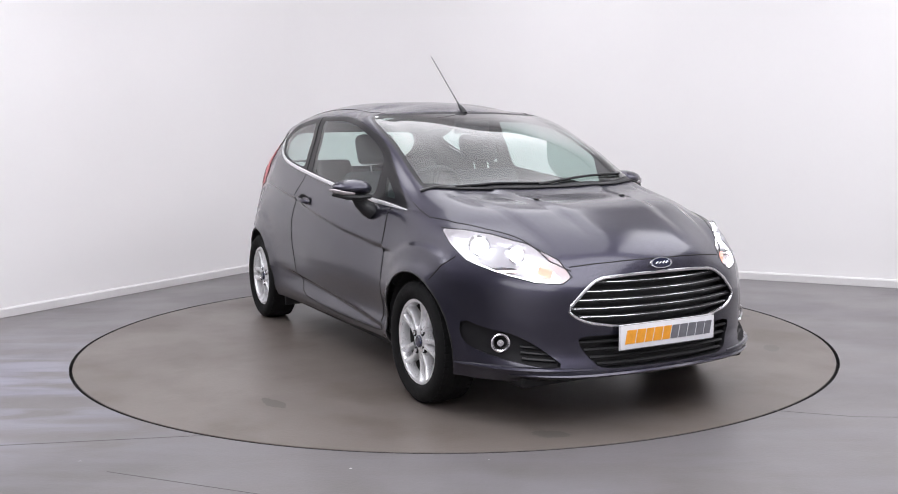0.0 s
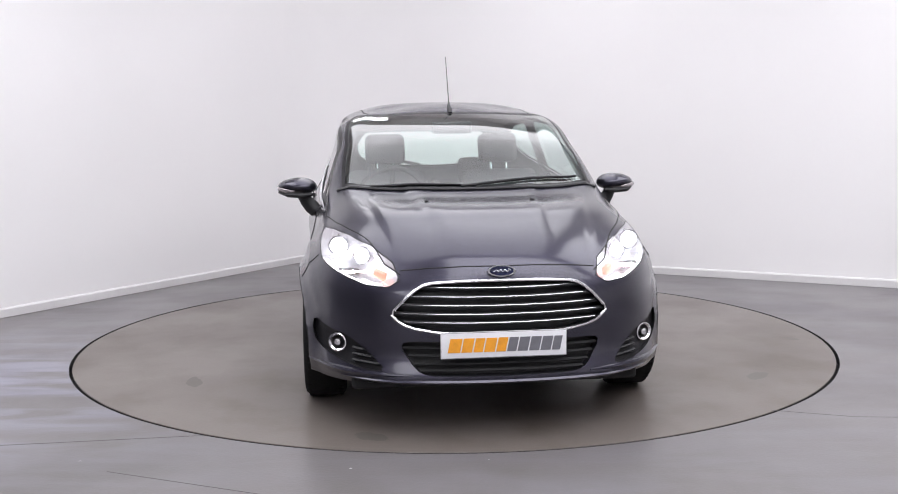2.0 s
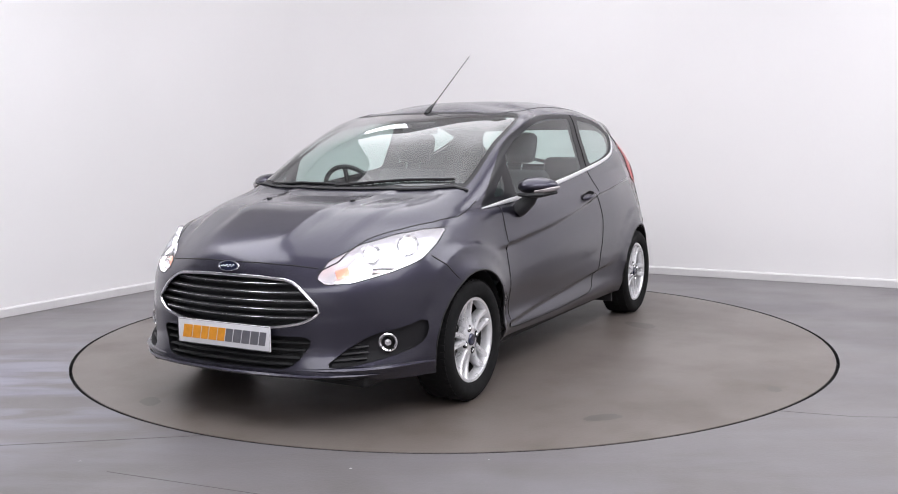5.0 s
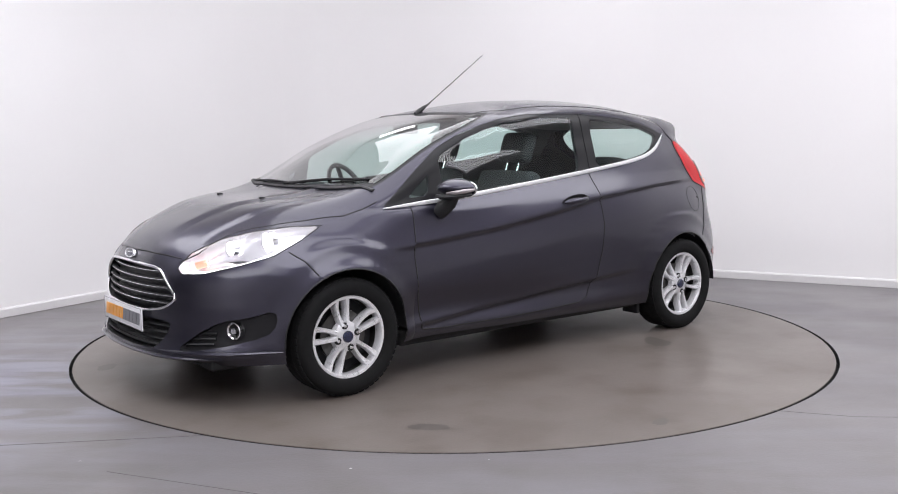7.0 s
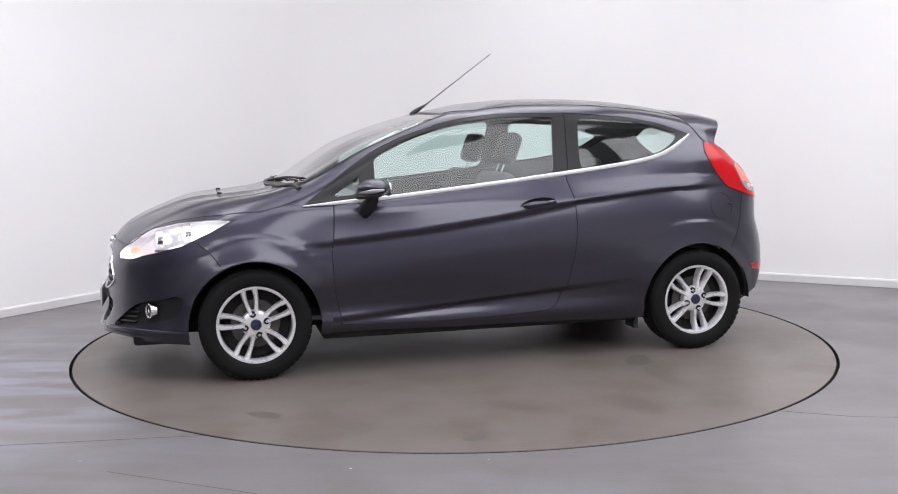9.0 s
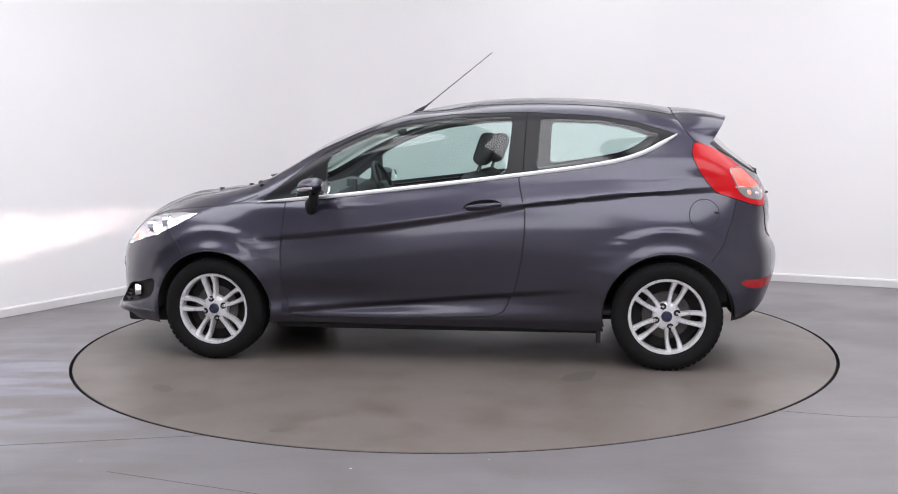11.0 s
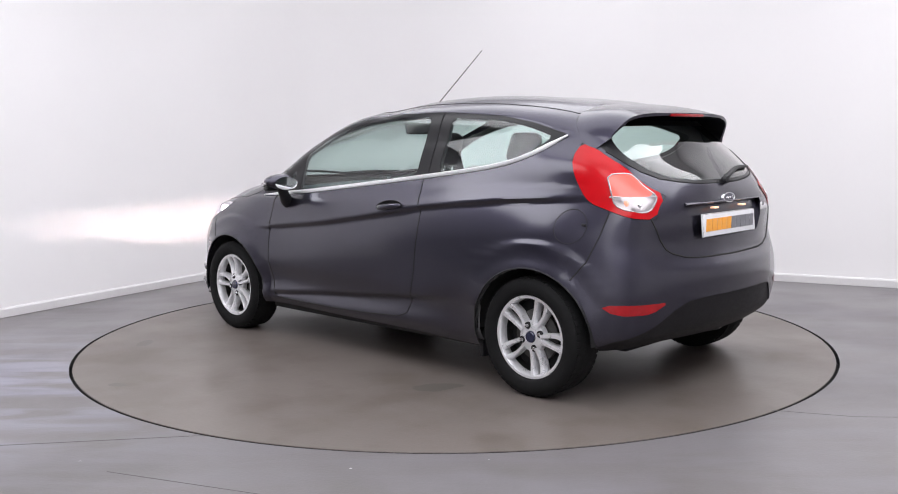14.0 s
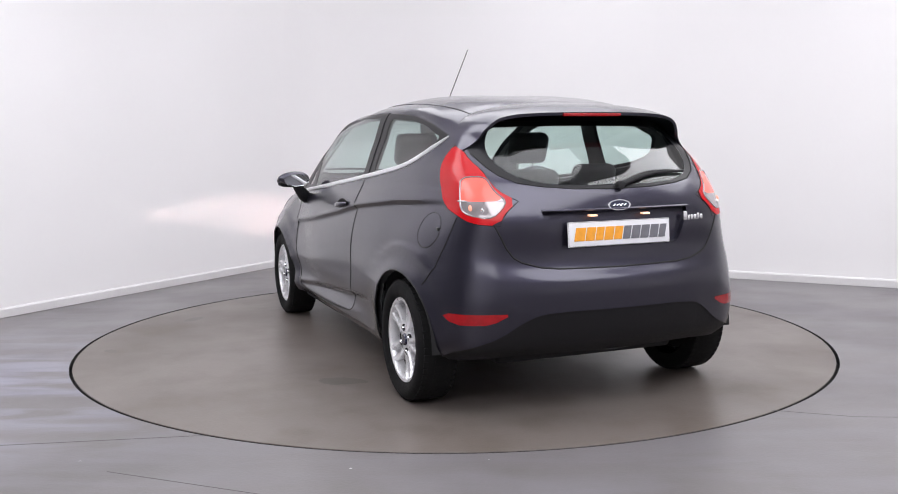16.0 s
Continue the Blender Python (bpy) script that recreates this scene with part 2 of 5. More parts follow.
def slab(name, p, q, thick, z0, z1, material, kind="structure", label="", cat="wall"):
    d = (q - p).normalized()
    n = Vector((-d.y, d.x, 0)) * thick
    bm = bmesh.new()
    vs = [bm.verts.new(v + Vector((0, 0, z))) for z in (z0, z1) for v in (p, q, q + n, p + n)]
    for f in ((0, 1, 2, 3), (4, 7, 6, 5), (0, 4, 5, 1), (1, 5, 6, 2), (2, 6, 7, 3), (3, 7, 4, 0)):
        bm.faces.new([vs[i] for i in f])
    bmesh.ops.recalc_face_normals(bm, faces=bm.faces)
    ob = part(name, bm, material, smooth=False)
    return tagged(ob, label, cat, kind=kind)


def blot(name, parent, material, x, y, w, h, a, z, label):
    """A flat mark with an uneven edge."""
    b = bmesh.new()
    vs = []
    for k in range(48):
        t = k * math.tau / 48
        r = 1 + 0.28 * noise.noise((math.cos(t) * 1.3 + x * 5, math.sin(t) * 1.3, y * 3)) + 0.2 * noise.noise((math.cos(t) * 4 + x, math.sin(t) * 4, 2))
        vs.append(b.verts.new(Matrix.Rotation(a, 3, "Z") @ Vector((w * r * math.cos(t), h * r * math.sin(t), 0)) + Vector((x, y, z))))
    b.faces.new(vs)
    return part(name, b, material, parent, label, smooth=False)


def room():
    # the two visible walls run into each other through a rounded corner
    turn = math.acos(max(-1, min(1, -LEFT_DIR.dot(RIGHT_DIR))))
    reach = COVE * math.tan(turn / 2)
    tl, tr = CORNER + LEFT_DIR * reach, CORNER + RIGHT_DIR * reach
    nl, nr = Vector((-LEFT_DIR.y, LEFT_DIR.x, 0)), Vector((RIGHT_DIR.y, -RIGHT_DIR.x, 0))
    mid = tl + nl * COVE
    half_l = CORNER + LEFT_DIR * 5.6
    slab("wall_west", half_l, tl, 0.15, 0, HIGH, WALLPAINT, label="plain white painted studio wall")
    # added out of view: a dark stretch that cuts fill and darkens the door's reflections
    slab("unseen_dark_wall", FAR_L, half_l, 0.15, 0, HIGH, UNSEENGREY, label="unseen dark wall added to deepen the car's reflections")
    slab("wall_north", tr, FAR_R, 0.15, 0, HIGH, WALLPAINT, label="plain white painted studio wall")
    a0, a1 = math.atan2(-nl.y, -nl.x), math.atan2(-nr.y, -nr.x)
    arc = [mid + Vector((math.cos(a0 + (a1 - a0) * k / 24), math.sin(a0 + (a1 - a0) * k / 24), 0)) * COVE for k in range(25)]
    far = [mid + Vector((math.cos(a0 + (a1 - a0) * k / 24), math.sin(a0 + (a1 - a0) * k / 24), 0)) * (COVE + 0.15) for k in range(25)]
    bm = bmesh.new()
    ends = [[bm.verts.new(p + Vector((0, 0, z))) for p in row] for row in (arc, far) for z in (0, HIGH)]
    for k in range(24):
        bm.faces.new((ends[0][k], ends[0][k + 1], ends[1][k + 1], ends[1][k]))
        bm.faces.new((ends[2][k], ends[3][k], ends[3][k + 1], ends[2][k + 1]))
    bmesh.ops.recalc_face_normals(bm, faces=bm.faces)
    tagged(part("wall_corner", bm, WALLPAINT), "plain white rounded wall corner", "wall", kind="structure")
    slab("wall_east", FAR_R, BACK, 0.15, 0, HIGH, WALLPAINT, label="plain white painted studio wall")
    slab("wall_south", BACK, FAR_L, 0.15, 0, HIGH, WALLPAINT, label="plain white painted studio wall")
    inn_l, inn_r = Vector((LEFT_DIR.y, -LEFT_DIR.x, 0)), Vector((RIGHT_DIR.y, -RIGHT_DIR.x, 0))
    inn_l = inn_l if inn_l.x > 0 else -inn_l
    inn_r = inn_r if inn_r.y < 0 else -inn_r
    path = [FAR_L] + arc + [FAR_R]
    ins = [inn_l] + [(mid - p).normalized() for p in arc] + [inn_r]
    prof = ((0.0, 0.0), (0.018, 0.0), (0.018, 0.054), (0.012, 0.064), (0.0, 0.067))
    bm = bmesh.new()
    rows = [[bm.verts.new(p + n * x + Vector((0, 0, z + 0.002))) for x, z in prof] for p, n in zip(path, ins)]
    for ra, rb in zip(rows, rows[1:]):
        for i in range(4):
            bm.faces.new((ra[i], ra[i + 1], rb[i + 1], rb[i]))
    bmesh.ops.recalc_face_normals(bm, faces=bm.faces)
    tagged(part("baseboard", bm, SKIRT, smooth=False), "low white skirting board along the wall", "baseboard", kind="structure")
    # floor with a round opening for the turntable
    bm = bmesh.new()
    seg = 192
    ring = [Vector((math.cos(k * math.tau / seg), math.sin(k * math.tau / seg), 0)) for k in range(seg)]
    inner = [bm.verts.new(v * (RING + 0.009)) for v in ring]
    low = [bm.verts.new(v * (RING + 0.009) + Vector((0, 0, -0.06))) for v in ring]
    outer = [bm.verts.new(v * 17) for v in ring]
    for k in range(seg):
        j = (k + 1) % seg
        bm.faces.new((inner[k], outer[k], outer[j], inner[j]))
        bm.faces.new((low[k], inner[k], inner[j], low[j])).material_index = 1
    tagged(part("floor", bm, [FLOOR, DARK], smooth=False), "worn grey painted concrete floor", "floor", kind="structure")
    fl = bpy.data.objects["floor"]
    for pts in (((-3.2, -2.35), (-2.0, -2.10), (-1.05, -1.975)), ((1.42, -1.69), (1.75, -1.80), (2.6, -1.86), (4.0, -1.95)), ((-1.3, -2.40), (-0.4, -2.75))):
        bm = bmesh.new()
        tube(bm, [(x, y, 0.0) for x, y in pts], 0.0016, 6)
        part("floor_joint", bm, JOINT, fl, "thin joint line")
    for x, y, r in ((-0.39, -2.39, 0.006), (0.13, -2.31, 0.004), (-1.45, -2.28, 0.004)):
        blot("fleck", fl, SKIRT, x, y, r, r * 0.7, 0.4, 0.0008, "tiny white fleck")
    bm = bmesh.new()
    bmesh.ops.create_circle(bm, cap_ends=True, segments=96, radius=RING + 0.05, matrix=Matrix.Translation((0, 0, -0.05)))
    tagged(part("turntable_pit", bm, DARK, smooth=False), "dark gap under the turntable edge", "pit", kind="structure")
    bm = bmesh.new()
    box(bm, -13, 13, -13, 9, HIGH, HIGH + 0.1)
    tagged(part("ceiling", bm, CEIL, smooth=False), "plain white ceiling", "ceiling", kind="structure")


def turntable():
    bm = bmesh.new()
    lathe(bm, ((0.0001, 0.0), (RING - 0.010, 0.0), (RING - 0.008, -0.003), (RING - 0.008, -0.045)), 192, Matrix.Rotation(radians(90), 4, "X"))
    for f in bm.faces:
        f.material_index = 1 if f.calc_center_median().z < -.002 else 0
    top = part("turntable", bm, [DISC, DARK])
    tagged(top, "large round grey floor turntable with thin dark edge", "turntable")
    for (x, y, w, h, a) in STAINS:
        blot("stain", top, STAIN if w < 0.15 else BROWN, x, y, w, h, a, 0.0008, "faint oily stain")
    return top

BEAM_POWER = 13000.0


# ------------------------------------------------------------ the car's skin
# Styling lines run from the nose's middle round the left side to the tail's middle, one a level.
LINES = (
    ((1.95, 0, .205), (1.94, .25, .205), (1.90, .45, .205), (1.80, .64, .203), (1.62, .76, .20), (1.245, .79, .20), (.85, .775, .215), (.2, .775, .21), (-.45, .775, .205), (-1.0, .78, .20), (-1.45, .76, .245), (-1.645, .655, .255), (-1.735, .42, .272), (-1.775, .2, .275), (-1.785, 0, .275)),
    ((2.045, 0, .237), (2.03, .25, .237), (1.985, .45, .237), (1.82, .665, .240), (1.60, .78, .25), (1.245, .81, .26), (.85, .80, .255), (.2, .80, .25), (-.45, .80, .25), (-1.0, .805, .25), (-1.45, .785, .285), (-1.69, .69, .305), (-1.78, .43, .318), (-1.82, .2, .322), (-1.83, 0, .322)),
    ((2.025, 0, .33), (2.01, .25, .33), (1.955, .45, .33), (1.79, .665, .335), (1.60, .78, .345), (1.245, .835, .35), (.85, .79, .34), (.2, .79, .33), (-.45, .80, .34), (-1.0, .82, .35), (-1.45, .80, .36), (-1.71, .70, .38), (-1.815, .43, .395), (-1.855, .2, .40), (-1.865, 0, .40)),
    ((2.03, 0, .46), (2.01, .25, .46), (1.95, .45, .47), (1.79, .66, .48), (1.60, .772, .49), (1.245, .845, .50), (.85, .815, .48), (.2, .825, .47), (-.45, .825, .48), (-1.0, .835, .49), (-1.45, .80, .49), (-1.725, .69, .49), (-1.84, .43, .50), (-1.88, .2, .50), (-1.89, 0, .50)),
    ((2.01, 0, .60), (1.99, .25, .60), (1.93, .45, .605), (1.78, .645, .61), (1.60, .76, .62), (1.245, .825, .64), (.85, .81, .63), (.2, .835, .63), (-.45, .835, .64), (-1.0, .83, .64), (-1.45, .785, .63), (-1.72, .675, .62), (-1.835, .43, .61), (-1.875, .2, .61), (-1.885, 0, .61)),
    ((1.97, 0, .70), (1.945, .25, .695), (1.88, .42, .69), (1.76, .58, .73), (1.56, .70, .77), (1.245, .775, .76), (.85, .79, .75), (.2, .825, .74), (-.45, .825, .76), (-1.0, .81, .77), (-1.45, .76, .76), (-1.705, .655, .73), (-1.805, .43, .68), (-1.842, .2, .668), (-1.85, 0, .665)),
    ((1.66, 0, .885), (1.64, .25, .882), (1.58, .45, .870), (1.50, .585, .855), (1.36, .68, .848), (1.16, .735, .845), (.85, .77, .835), (.2, .80, .86), (-.45, .795, .895), (-1.0, .77, .92), (-1.45, .70, .93), (-1.70, .625, .90), (-1.795, .43, .88), (-1.822, .2, .875), (-1.828, 0, .87)),
    ((1.125, 0, .970), (1.11, .25, .972), (1.065, .49, .975), (.995, .64, .980), (.965, .703, .935), (.90, .724, .900), (.70, .748, .895), (.15, .755, .945), (-.45, .735, 1.015), (-.90, .71, 1.065), (-1.25, .665, 1.12), (-1.585, .61, 1.06), (-1.725, .43, 1.015), (-1.775, .2, 1.0), (-1.785, 0, .995)),
    ((.69, 0, 1.222), (.68, .25, 1.220), (.65, .46, 1.20), (.60, .618, 1.182), (.575, .664, 1.150), (.52, .685, 1.11), (.40, .688, 1.12), (.02, .69, 1.155), (-.45, .672, 1.195), (-.88, .64, 1.21), (-1.27, .60, 1.215), (-1.45, .563, 1.20), (-1.565, .41, 1.165), (-1.61, .2, 1.155), (-1.62, 0, 1.15)),
    ((.22, 0, 1.376), (.21, .22, 1.374), (.18, .41, 1.366), (.14, .54, 1.360), (.10, .574, 1.352), (.06, .590, 1.346), (.0, .600, 1.343), (-.2, .604, 1.361), (-.5, .593, 1.37), (-.85, .575, 1.36), (-1.20, .555, 1.318), (-1.33, .515, 1.305), (-1.41, .39, 1.305), (-1.44, .2, 1.31), (-1.45, 0, 1.312)),
    ((.08, 0, 1.408), (.06, .15, 1.408), (.03, .28, 1.402), (-.01, .37, 1.395), (-.04, .42, 1.393), (-.07, .445, 1.395), (-.11, .455, 1.40), (-.28, .47, 1.413), (-.52, .47, 1.417), (-.85, .46, 1.405), (-1.12, .44, 1.379), (-1.23, .39, 1.371), (-1.31, .28, 1.367), (-1.345, .14, 1.367), (-1.355, 0, 1.367)),
    ((-.05, 0, 1.432), (-.07, 0, 1.434), (-.10, 0, 1.437), (-.13, 0, 1.440), (-.16, 0, 1.443), (-.2, 0, 1.446), (-.25, 0, 1.450), (-.38, 0, 1.453), (-.55, 0, 1.452), (-.8, 0, 1.442), (-.98, 0, 1.428), (-1.06, 0, 1.422), (-1.12, 0, 1.415), (-1.16, 0, 1.41), (-1.18, 0, 1.408)),
)
SUB, SV = 8, 20  # steps between two columns, between two levels


def smooth_line(P, before, after, sub):
    """Cubic through the rows of P with chord-length tangents."""
    Q = np.concatenate([[before], P, [after]])
    d = np.maximum(np.linalg.norm(np.diff(Q, axis=0), axis=1), 1e-4)
    out = []
    for i in range(1, len(Q) - 2):
        h0, h, h1 = d[i - 1], d[i], d[i + 1]
        m0 = ((Q[i] - Q[i - 1]) / h0 * h + (Q[i + 1] - Q[i]) / h * h0) / (h0 + h) * h
        m1 = ((Q[i + 1] - Q[i]) / h * h1 + (Q[i + 2] - Q[i + 1]) / h1 * h) / (h + h1) * h
        for k in range(sub):
            s = k / sub
            out.append((2 * s**3 - 3 * s**2 + 1) * Q[i] + (s**3 - 2 * s**2 + s) * m0 + (-2 * s**3 + 3 * s**2) * Q[i + 1] + (s**3 - s**2) * m1)
    out.append(Q[-2])
    return np.array(out)


def bell(v, w):
    return math.exp(-(v / w) ** 2)


CREASE_X = (-0.95, -0.85, -0.3, 0.15, 0.5, 1.05, 1.5)
CREASE_Z = (0.690, 0.700, 0.757, 0.820, 0.880, 0.934, 0.957)


def ridge(d, high, above, low, drop, below):
    """A folded edge: rises to high at d = 0, drops to low within drop beneath it, and eases back to nothing."""
    if d >= 0:
        return high * max(0.0, 1 - d / above) ** 1.5
    if d > -drop:
        return high + (low - high) * (0.5 - 0.5 * math.cos(math.pi * -d / drop))
    return low * max(0.0, 1 - (-d - drop) / below) ** 1.5


def skin_grid():
    mir = np.array([1, -1, 1])
    rows = [smooth_line(np.array(L, float), np.array(L[1]) * mir, np.array(L[-2]) * mir, SUB) for L in LINES]
    G = np.stack(rows)  # level, column, xyz
    cols = []
    for j in range(G.shape[1]):
        C = G[:, j]
        cols.append(smooth_line(C, 2 * C[0] - C[1], C[-2] * mir, SV))
    G = np.stack(cols, 1)
    for a in range(G.shape[0]):
        for b in range(G.shape[1]):
            x, y, z = G[a, b]
            if y > 0.55 and z < 1.0:
                out = 0.0
                for hx in (1.245, -1.245):  # flared lips round the wheels
                    r = math.hypot(x - hx, z - 0.28)
                    out += 0.020 * bell(r - 0.335, 0.045) * (1 if z > 0.2 else 0)
                    out += ridge(0.45 - r, 0.011, 0.13, 0.0, 0.028, 0.01) * bell(x - hx, 0.40) * min(1, max(0, (z - 0.38) / 0.15))
                if -1.55 < x < 0.98:  # sharp shoulder crease along the doors, a hollow right beneath it
                    d = z - np.interp(-x, CREASE_X, CREASE_Z)
                    f = min(1, (0.98 - x) / 0.2, (x + 1.55) / 0.3)
                    out += f * ridge(d, 0.011, 0.09, -0.014, 0.028, 0.15)
                if -0.80 < x < 0.86:  # low ridge on the door, fading upwards to the tail
                    d = z - (0.305 + (0.78 - x) * 0.085)
                    f = min(1, (0.86 - x) / 0.08, (x + 0.80) / 0.35)
                    out += f * ridge(d, 0.014, 0.12, -0.012, 0.035, 0.09)
                G[a, b, 1] += out
            if z > 0.70 and 1.0 < x < 1.97 and y < 0.66:  # the bonnet: a raised middle and an outer fold on either side
                f = min(1, (1.97 - x) / 0.25) * min(1, (x - 1.0) / 0.12)
                G[a, b, 2] += f * ridge(0.20 + 0.13 * (1.9 - x) - y, 0.006, 0.14, -0.004, 0.03, 0.12)
                G[a, b, 2] += f * ridge(0.40 + 0.16 * (1.9 - x) - y, 0.004, 0.10, -0.003, 0.03, 0.10)
    return G


SIDE, FRONT, TOP = ((1, 0, 0), (0, 0, 1)), ((0, 1, 0), (0, 0, 1)), ((1, 0, 0), (0, 1, 0))
SLANT = ((-0.7071, 0.7071, 0), (0, 0, 1))


def inside(p, poly):
    hit = False
    for (x0, y0), (x1, y1) in zip(poly, poly[1:] + poly[:1]):
        if (y0 > p[1]) != (y1 > p[1]) and p[0] < (x1 - x0) * (p[1] - y0) / (y1 - y0) + x0:
            hit = not hit
    return hit


def rounded(poly, k=2):
    """Corners cut short (a softer outline)."""
    for _ in range(k):
        out = []
        for (x0, y0), (x1, y1) in zip(poly, poly[1:] + poly[:1]):
            t = min(.25, .022 / max(1e-6, math.hypot(x1 - x0, y1 - y0)))
            out += [(x0 + (x1 - x0) * t, y0 + (y1 - y0) * t), (x1 + (x0 - x1) * t, y1 + (y0 - y1) * t)]
        poly = out
    return poly


def disc_poly(cx, cz, r, n=40):
    return [(cx + r * math.cos(k * math.tau / n), cz + r * math.sin(k * math.tau / n)) for k in range(n)]


class Skin:
    """The left half of the shell; regions are cut out of it along projected outlines."""

    def __init__(self):
        G = skin_grid()
        self.bm = bm = bmesh.new()
        self.tag = bm.faces.layers.int.new("tag")
        self.ui, self.vi = bm.faces.layers.int.new("ui"), bm.faces.layers.int.new("vi")
        self.names = ["body"]
        n, m = G.shape[:2]
        vs = [[bm.verts.new(G[a, b]) for b in range(m)] for a in range(n)]
        for a in range(n - 1):
            for b in range(m - 1):
                f = bm.faces.new((vs[a][b], vs[a + 1][b], vs[a + 1][b + 1], vs[a][b + 1]))
                f[self.ui], f[self.vi] = b, a
        bmesh.ops.remove_doubles(bm, verts=bm.verts, dist=1e-5)
        for v in bm.verts:
            if v.co.y < 1e-4:
                v.co.y = 0
        bm.normal_update()
        f = min(bm.faces, key=lambda f: abs(f.calc_center_median().x) + abs(f.calc_center_median().z - 0.6))
        if f.normal.y < 0:
            bmesh.ops.reverse_faces(bm, faces=bm.faces)
            bm.normal_update()
        from mathutils.bvhtree import BVHTree
        self.tree = BVHTree.FromBMesh(bm)
        self.off = []

    def idx(self, name):
        if name not in self.names:
            self.names.append(name)
        return self.names.index(name)

    def cut(self, name, poly, proj, ok, over=("body",)):
        bm = self.bm
        A, B = Vector(proj[0]), Vector(proj[1])
        N = A.cross(B)
        lo = (min(p[0] for p in poly), min(p[1] for p in poly))
        hi = (max(p[0] for p in poly), max(p[1] for p in poly))
        allow = {self.idx(o) for o in over}

        def near(f):
            cs = [(v.co.dot(A), v.co.dot(B)) for v in f.verts]
            return (max(c[0] for c in cs) >= lo[0] and min(c[0] for c in cs) <= hi[0] and max(c[1] for c in cs) >= lo[1] and min(c[1] for c in cs) <= hi[1])

        cand = {f for f in bm.faces if f[self.tag] in allow and ok(f.calc_center_median(), f.normal) and near(f)}
        for (x0, y0), (x1, y1) in zip(poly, poly[1:] + poly[:1]):
            d = Vector((x1 - x0, y1 - y0))
            if d.length < 1e-6:
                continue
            w = Vector((-d.y, d.x)).normalized()
            hitf = []
            for f in cand:
                cs = [(v.co.dot(A), v.co.dot(B)) for v in f.verts]
                if max(c[0] for c in cs) < min(x0, x1) - 1e-5 or min(c[0] for c in cs) > max(x0, x1) + 1e-5 or max(c[1] for c in cs) < min(y0, y1) - 1e-5 or min(c[1] for c in cs) > max(y0, y1) + 1e-5:
                    continue
                s = [(c[0] - x0) * w.x + (c[1] - y0) * w.y for c in cs]
                if min(s) < -1e-5 and max(s) > 1e-5:
                    hitf.append(f)
            if not hitf:
                continue
            geom = list({e for f in hitf for e in f.edges}) + hitf + list({v for f in hitf for v in f.verts})
            r = bmesh.ops.bisect_plane(bm, geom=geom, dist=1e-6, plane_co=A * x0 + B * y0, plane_no=A * w.x + B * w.y)
            cand |= {g for g in r["geom"] if isinstance(g, bmesh.types.BMFace)}
            cand |= {f for g in r["geom_cut"] if isinstance(g, bmesh.types.BMEdge) for f in g.link_faces if f[self.tag] in allow}
            cand = {f for f in cand if f.is_valid}
        k = self.idx(name)
        for f in cand:
            c = f.calc_center_median()
            if f[self.tag] in allow and inside((c.dot(A), c.dot(B)), poly):
                f[self.tag] = k

    def mark(self, name, ok, over=("body",)):
        k, allow = self.idx(name), {self.idx(o) for o in over}
        for f in self.bm.faces:
            if f[self.tag] in allow and ok(f.calc_center_median(), f.normal, f[self.ui], f[self.vi]):
                f[self.tag] = k

    def take(self, name, sides=(1,), shift=(0, 0, 0), walls=False, push=0.0):
        """A new bmesh of a region: sides 1 left, -1 right, both joined; shifted, and with walls back to the skin."""
        k = self.idx(name)
        fs = [f for f in self.bm.faces if f[self.tag] == k]
        out = bmesh.new()
        s = Vector(shift)
        edge_n = {}
        for f in fs:
            for e in f.edges:
                edge_n[e] = edge_n.get(e, 0) + 1
        for sg in sides:
            M = lambda c: Vector((c.x, c.y * sg, c.z))
            made = {}

            def vert(v, moved=True):
                key = (v, moved)
                if key not in made:
                    made[key] = out.verts.new(M(v.co + ((s + v.normal * push) if moved else Vector())))
                return made[key]
            for f in fs:
                q = [vert(v) for v in f.verts]
                out.faces.new(q if sg > 0 else q[::-1])
            if walls:
                for e, n in edge_n.items():
                    if n == 1 and not (abs(e.verts[0].co.y) < 1e-5 and abs(e.verts[1].co.y) < 1e-5):
                        a, b = e.verts
                        out.faces.new((vert(a), vert(b), vert(b, False), vert(a, False)))
        if len(sides) > 1:
            bmesh.ops.remove_doubles(out, verts=out.verts, dist=1e-5)
        return out

    def on(self, proj, a, b, y=1):
        """The outer skin point at a projected place, and its normal."""
        A, B = Vector(proj[0]), Vector(proj[1])
        N = A.cross(B)
        N = {SIDE: Vector((0, 1, 0)), FRONT: Vector((1, 0, 0)), TOP: Vector((0, 0, 1)), SLANT: Vector((.7071, .7071, 0))}[proj]
        if proj == FRONT and y < 0:
            N = -N
        o = A * a + B * b + N * 4
        p, n, _, _ = self.tree.ray_cast(o, -N)
        if p is None:
            p, n, _, _ = self.tree.find_nearest(A * a + B * b)
        return p, n


